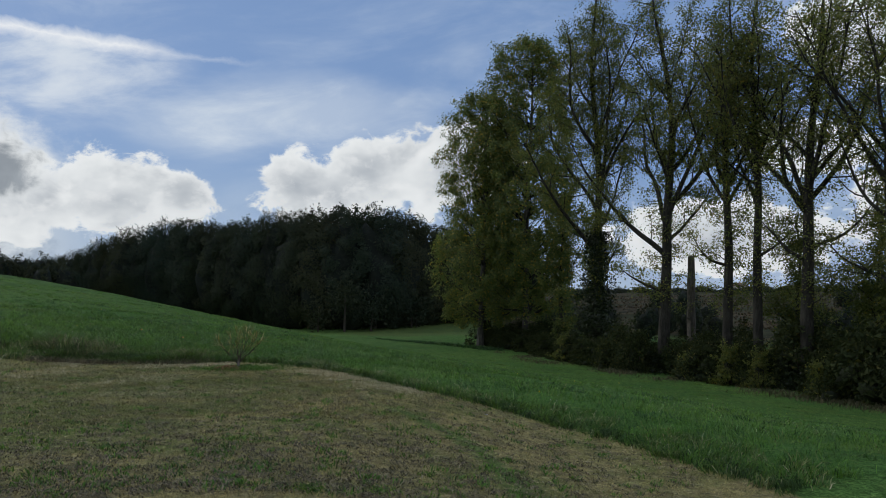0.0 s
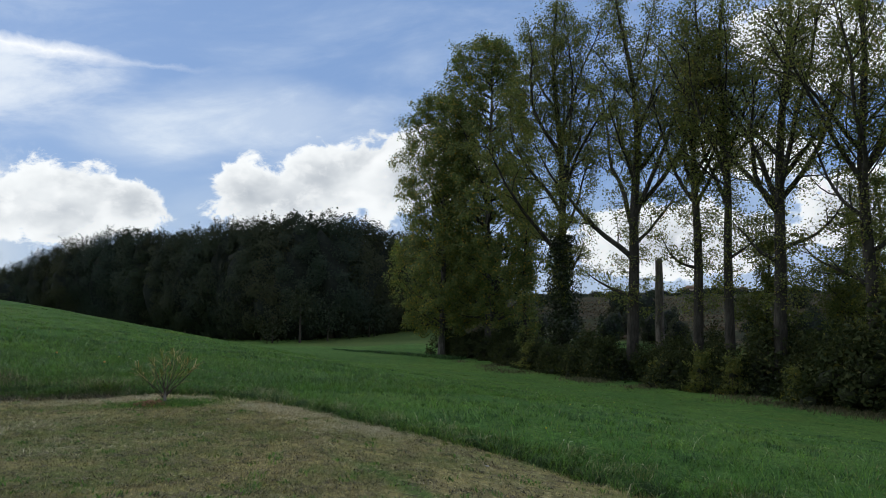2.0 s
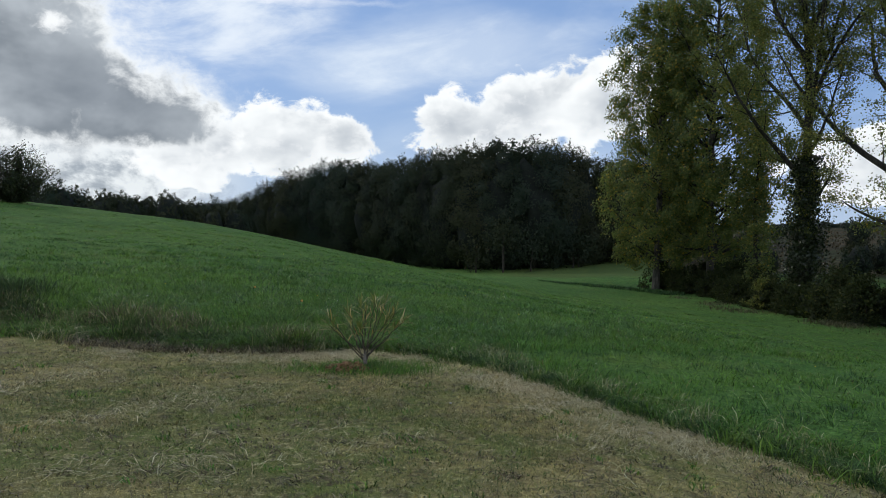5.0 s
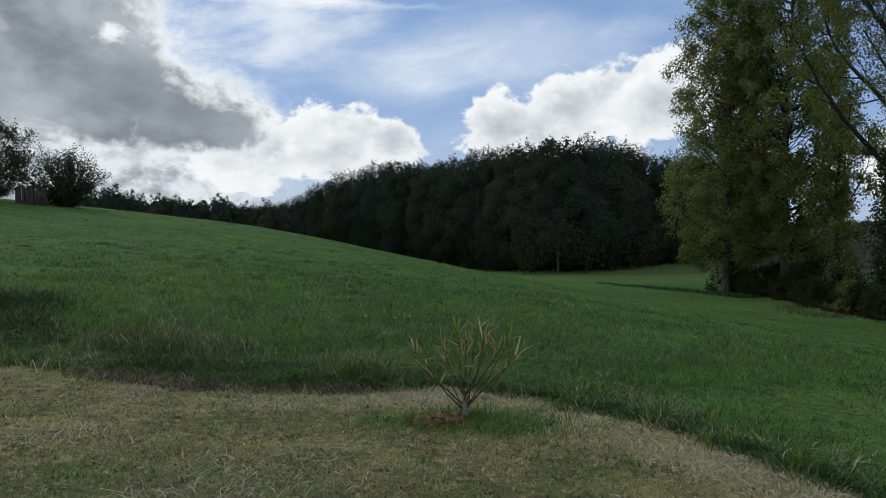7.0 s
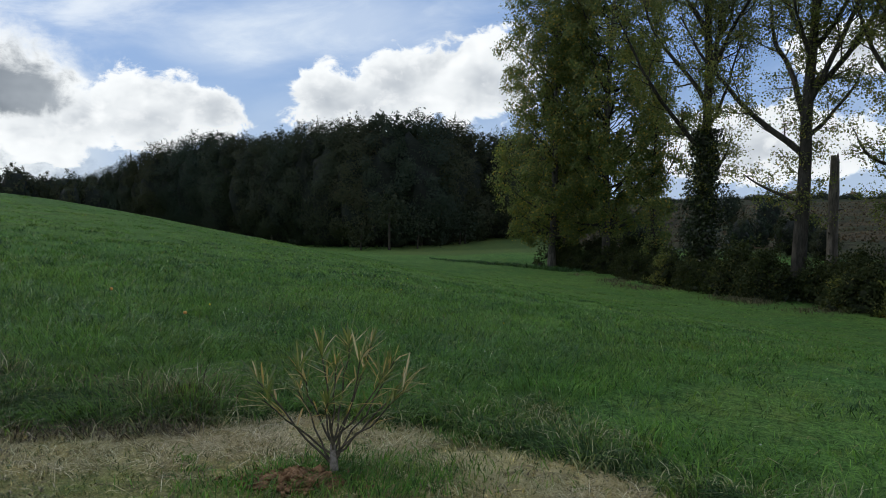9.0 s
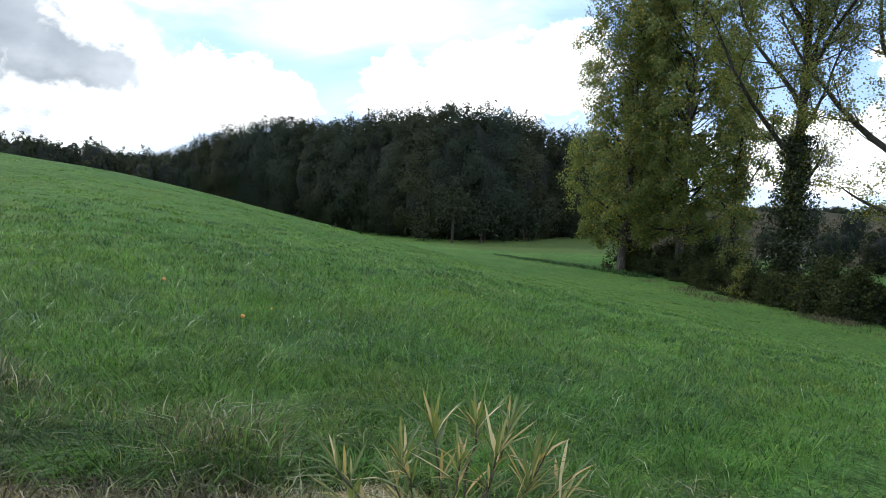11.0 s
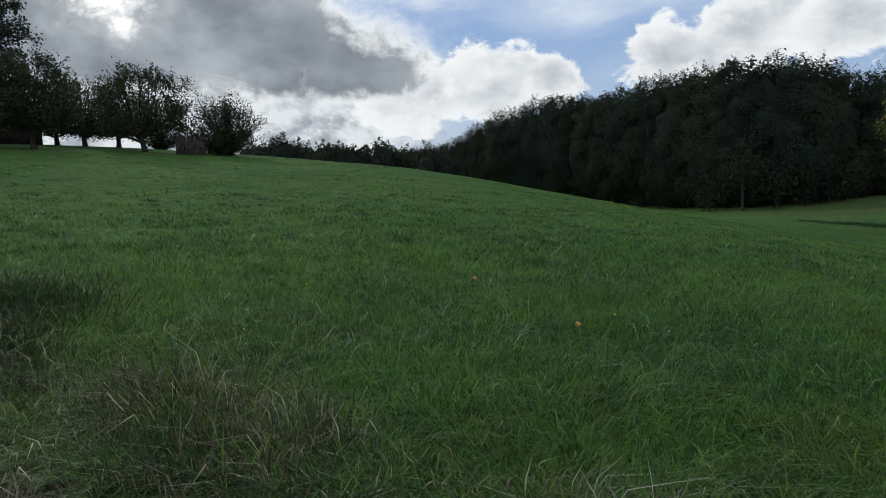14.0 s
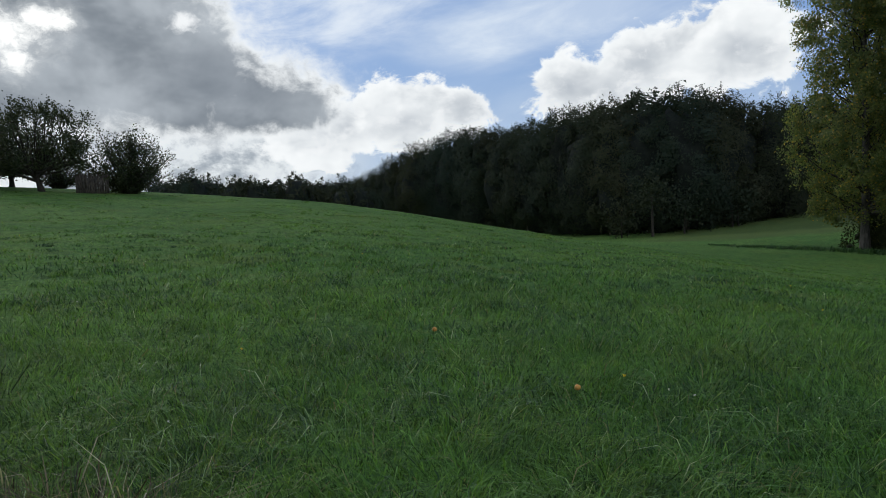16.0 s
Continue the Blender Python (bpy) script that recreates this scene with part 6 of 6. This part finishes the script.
# ---------------------------------------------------------------- the young oleander and its bed
def build_oleander():
    r = np.random.default_rng(71)
    x, y = -2.65, 15.25
    z = ground_z(x, y)
    shrub = thing("oleander_shrub", x, y, z, "young oleander with narrow yellowing leaves in bare soil", "shrub")
    base = wander(r, (0, 0, -0.05), (-0.05, 0, 1), 0.26, 4, 0.05)
    part("trunk", mesh_from("trunk", *tube(base, [0.032, 0.028, 0.025, 0.022, 0.016], 8), M_STEM, True), shrub)
    ends = ((-0.48, 0.05, 0.64), (-0.42, -0.1, 0.56), (-0.22, -0.05, 0.74), (-0.1, 0.12, 0.84), (0.02, -0.1, 0.78), (0.08, 0.12, 0.88), (0.16, -0.06, 0.8),
            (0.22, 0.12, 0.86), (0.3, -0.08, 0.7), (0.36, 0.06, 0.76), (0.42, -0.04, 0.58), (-0.02, -0.2, 0.56), (-0.26, 0.2, 0.54), (0.48, 0.1, 0.66))
    for i, e in enumerate(ends):
        s = base[2 + i % 3]
        t = np.linspace(0, 1, 7)[:, None]
        e = np.array(e) * (0.95, 1.0, 0.9)
        mid = s + (e - s) * np.array((0.52, 0.52, 0.46))
        line = (1 - t) ** 2 * s + 2 * t * (1 - t) * mid + t ** 2 * e
        line[1:-1] += r.normal(0, 0.008, (5, 3))
        stem = part("stem", mesh_from("stem", *tube(line, np.linspace(0.0075, 0.0035, 7), 6), M_TWIG, True), shrub)
        vs, fs, o = [], [], 0
        for j in range(28):
            f = 1 - 0.24 * r.uniform(0, 1) ** 1.4 if j > 4 else r.uniform(0.4, 0.8)
            p, d = at(line, f)
            way = side_way(r, d + np.array([0, 0, 0.3 * np.linalg.norm(d)]), r.uniform(10, 64))
            ln, wd = r.uniform(0.13, 0.24), r.uniform(0.009, 0.015)
            sd = np.cross(way, (0, 0, 1.0))
            sd /= np.linalg.norm(sd) + 1e-9
            up = np.cross(sd, way)
            droop = np.array([0, 0, -1.0]) * r.uniform(0.0, 0.06)
            a, b, c = p, p + way * ln * 0.35, p + way * ln * 0.72 + droop * 0.5
            t2 = p + way * ln + droop
            vs += [a, b + sd * wd * 0.5 + up * 0.003, b - sd * wd * 0.5 + up * 0.003, c + sd * wd * 0.42 + up * 0.002, c - sd * wd * 0.42 + up * 0.002, t2, b, c]
            fs += [(o, o + 1, o + 6), (o, o + 6, o + 2), (o + 1, o + 3, o + 7), (o + 1, o + 7, o + 6), (o + 6, o + 7, o + 4), (o + 6, o + 4, o + 2), (o + 3, o + 5, o + 7), (o + 7, o + 5, o + 4)]
            o += 8
        part("foliage", mesh_from("foliage", np.array(vs), np.array(fs), M_OLEANDER), stem)
    # the heap of clods at its foot
    soil = thing("soil_heap", x - 0.1, y - 0.05, z, "crumbly red-brown soil clods at the oleander's foot", "soil", kind="stuff")
    for i in range(300):
        a, d = r.uniform(0, 2 * np.pi), abs(r.normal(0, 0.19))
        px, py = -0.1 + math.cos(a) * d * 1.25, math.sin(a) * d * 0.8
        s = (0.005 + 0.02 * r.uniform(0, 1) ** 2.4) * (1.2 - d)
        v, f = lump(r, s, 1, 2.2, (1, 1, 0.75))
        hz = max(0.0, 0.06 - d * 0.17)
        part("clod", mesh_from("clod", v + (px, py, hz + s * 0.3), f, M_SOIL), soil)
    v, f = lump(r, 1.0, 4, 0.35, (0.27, 0.16, 0.05))
    v[:, 2] += 0.012 * np.sin(v[:, 0] * 90 + 3 * np.sin(v[:, 1] * 70)) * np.sin(v[:, 1] * 110)
    part("mound", mesh_from("mound", v + (-0.12, 0, 0.0), f, M_SOIL), soil)
    # deep green grass in the unmown ring
    n = 4600
    a, d = r.uniform(0, 2 * np.pi, n), np.abs(r.normal(0.36, 0.17, n)) * (1 + 0.3 * np.sin(r.uniform(0, 6.28, n)))
    gx, gy = x + np.cos(a) * d * 1.5, y + np.sin(a) * d * 0.7
    keep = noise_mask(gx, gy, 1.9) > r.uniform(-1.0, 0.5, n)
    gx, gy = gx[keep], gy[keep]
    n = len(gx)
    v, f = blades(gx, gy, height(gx, gy) - 0.005, r.uniform(0.03, 0.12, n), r.uniform(0.004, 0.008, n), r.uniform(0.3, 1.3, n), r)
    tagged(new("ring_grass", mesh_from("ring_grass", v, f, M_FIELD)), "uncut green grass in a ring round the oleander", "grass", kind="stuff")


build_oleander()


# ---------------------------------------------------------------- small things
def fruit(x, y, size, label):
    r = np.random.default_rng(int(abs(x) * 100))
    z = ground_z(x, y)
    v, f = lump(r, size, 2, 0.12, (1, 1, 0.9))
    ob = new("windfall_fruit", mesh_from("windfall_fruit", v, f, M_FRUIT, True))
    ob.matrix_basis = pose(x, y, z + 0.1)
    tagged(ob, label, "fruit", "windfalls in the meadow")


fruit(-4.95, 20.18, 0.024, "small orange windfall fruit lying in the meadow grass")
fruit(-6.56, 22.06, 0.026, "small orange windfall fruit lying in the meadow grass")


def pebble(x, y, size):
    r = np.random.default_rng(int(abs(x) * 1000) + 3)
    v, f = lump(r, size, 2, 0.4, (1.3, 0.8, 0.5))
    ob = new("stone", mesh_from("stone", v, f, M_STONE, True))
    ob.matrix_basis = pose(x, y, ground_z(x, y) + size * 0.3, 0, 0, r.uniform(0, 180))
    tagged(ob, "small pale stone lying at the lawn's edge", "stone", "stones at the lawn's edge")


pebble(0.27, 13.1, 0.024)
pebble(1.69, 11.35, 0.02)
pebble(-1.49, 13.69, 0.018)


def post(x, y, tall, rad):
    p = thing("fence_post", x, y, ground_z(x, y) - 0.1, "pale wooden fence post at the wood's edge", "post")
    r = np.random.default_rng(5)
    part("shaft", mesh_from("shaft", *tube(wander(r, (0, 0, 0), (0.02, 0, 1), tall, 3, 0.01), [rad, rad, rad * 0.9, rad * 0.8], 8), M_PALEBARK, True), p)
    part("cap", mesh_from("cap", *tube(np.array([(0.02 * tall, 0, tall - 0.02), (0.02 * tall, 0, tall + 0.03)]), [rad * 0.85, rad * 0.3], 8), M_PALEBARK), p)


post(-31.3, 172.0, 2.5, 0.24)


def pale_trunk(x, y, tall, rad, seed):
    """A slim pale trunk with a little foliage at the foot of the wood."""
    tree = thing("beech_tree", x, y, ground_z(x, y) - 0.1, "slim pale trunk at the front of the wood", "tree", "pale trunks before the wood")
    r = np.random.default_rng(seed)
    part("trunk", mesh_from("trunk", *tube(wander(r, (0, 0, 0), (0.01, 0, 1), tall, 6, 0.02), np.linspace(rad, rad * 0.5, 7), 8), M_DARKBARK, True), tree)
    part("crown", mesh_from("crown", *leaf_cards(np.array([(0, 0, tall * 0.9)]) + r.normal(0, 1, (700, 3)) * (1.6, 1.0, 1.5), 0.32, r), M_OAK), tree)


pale_trunk(-5.6, 139.5, 7.5, 0.24, 9)
pale_trunk(-10.6, 142.5, 4.0, 0.16, 12)
pale_trunk(-0.8, 141.0, 4.5, 0.16, 13)
pale_trunk(7.0, 148.0, 4.5, 0.18, 14)
pale_trunk(8.0, 148.6, 4.0, 0.14, 15)
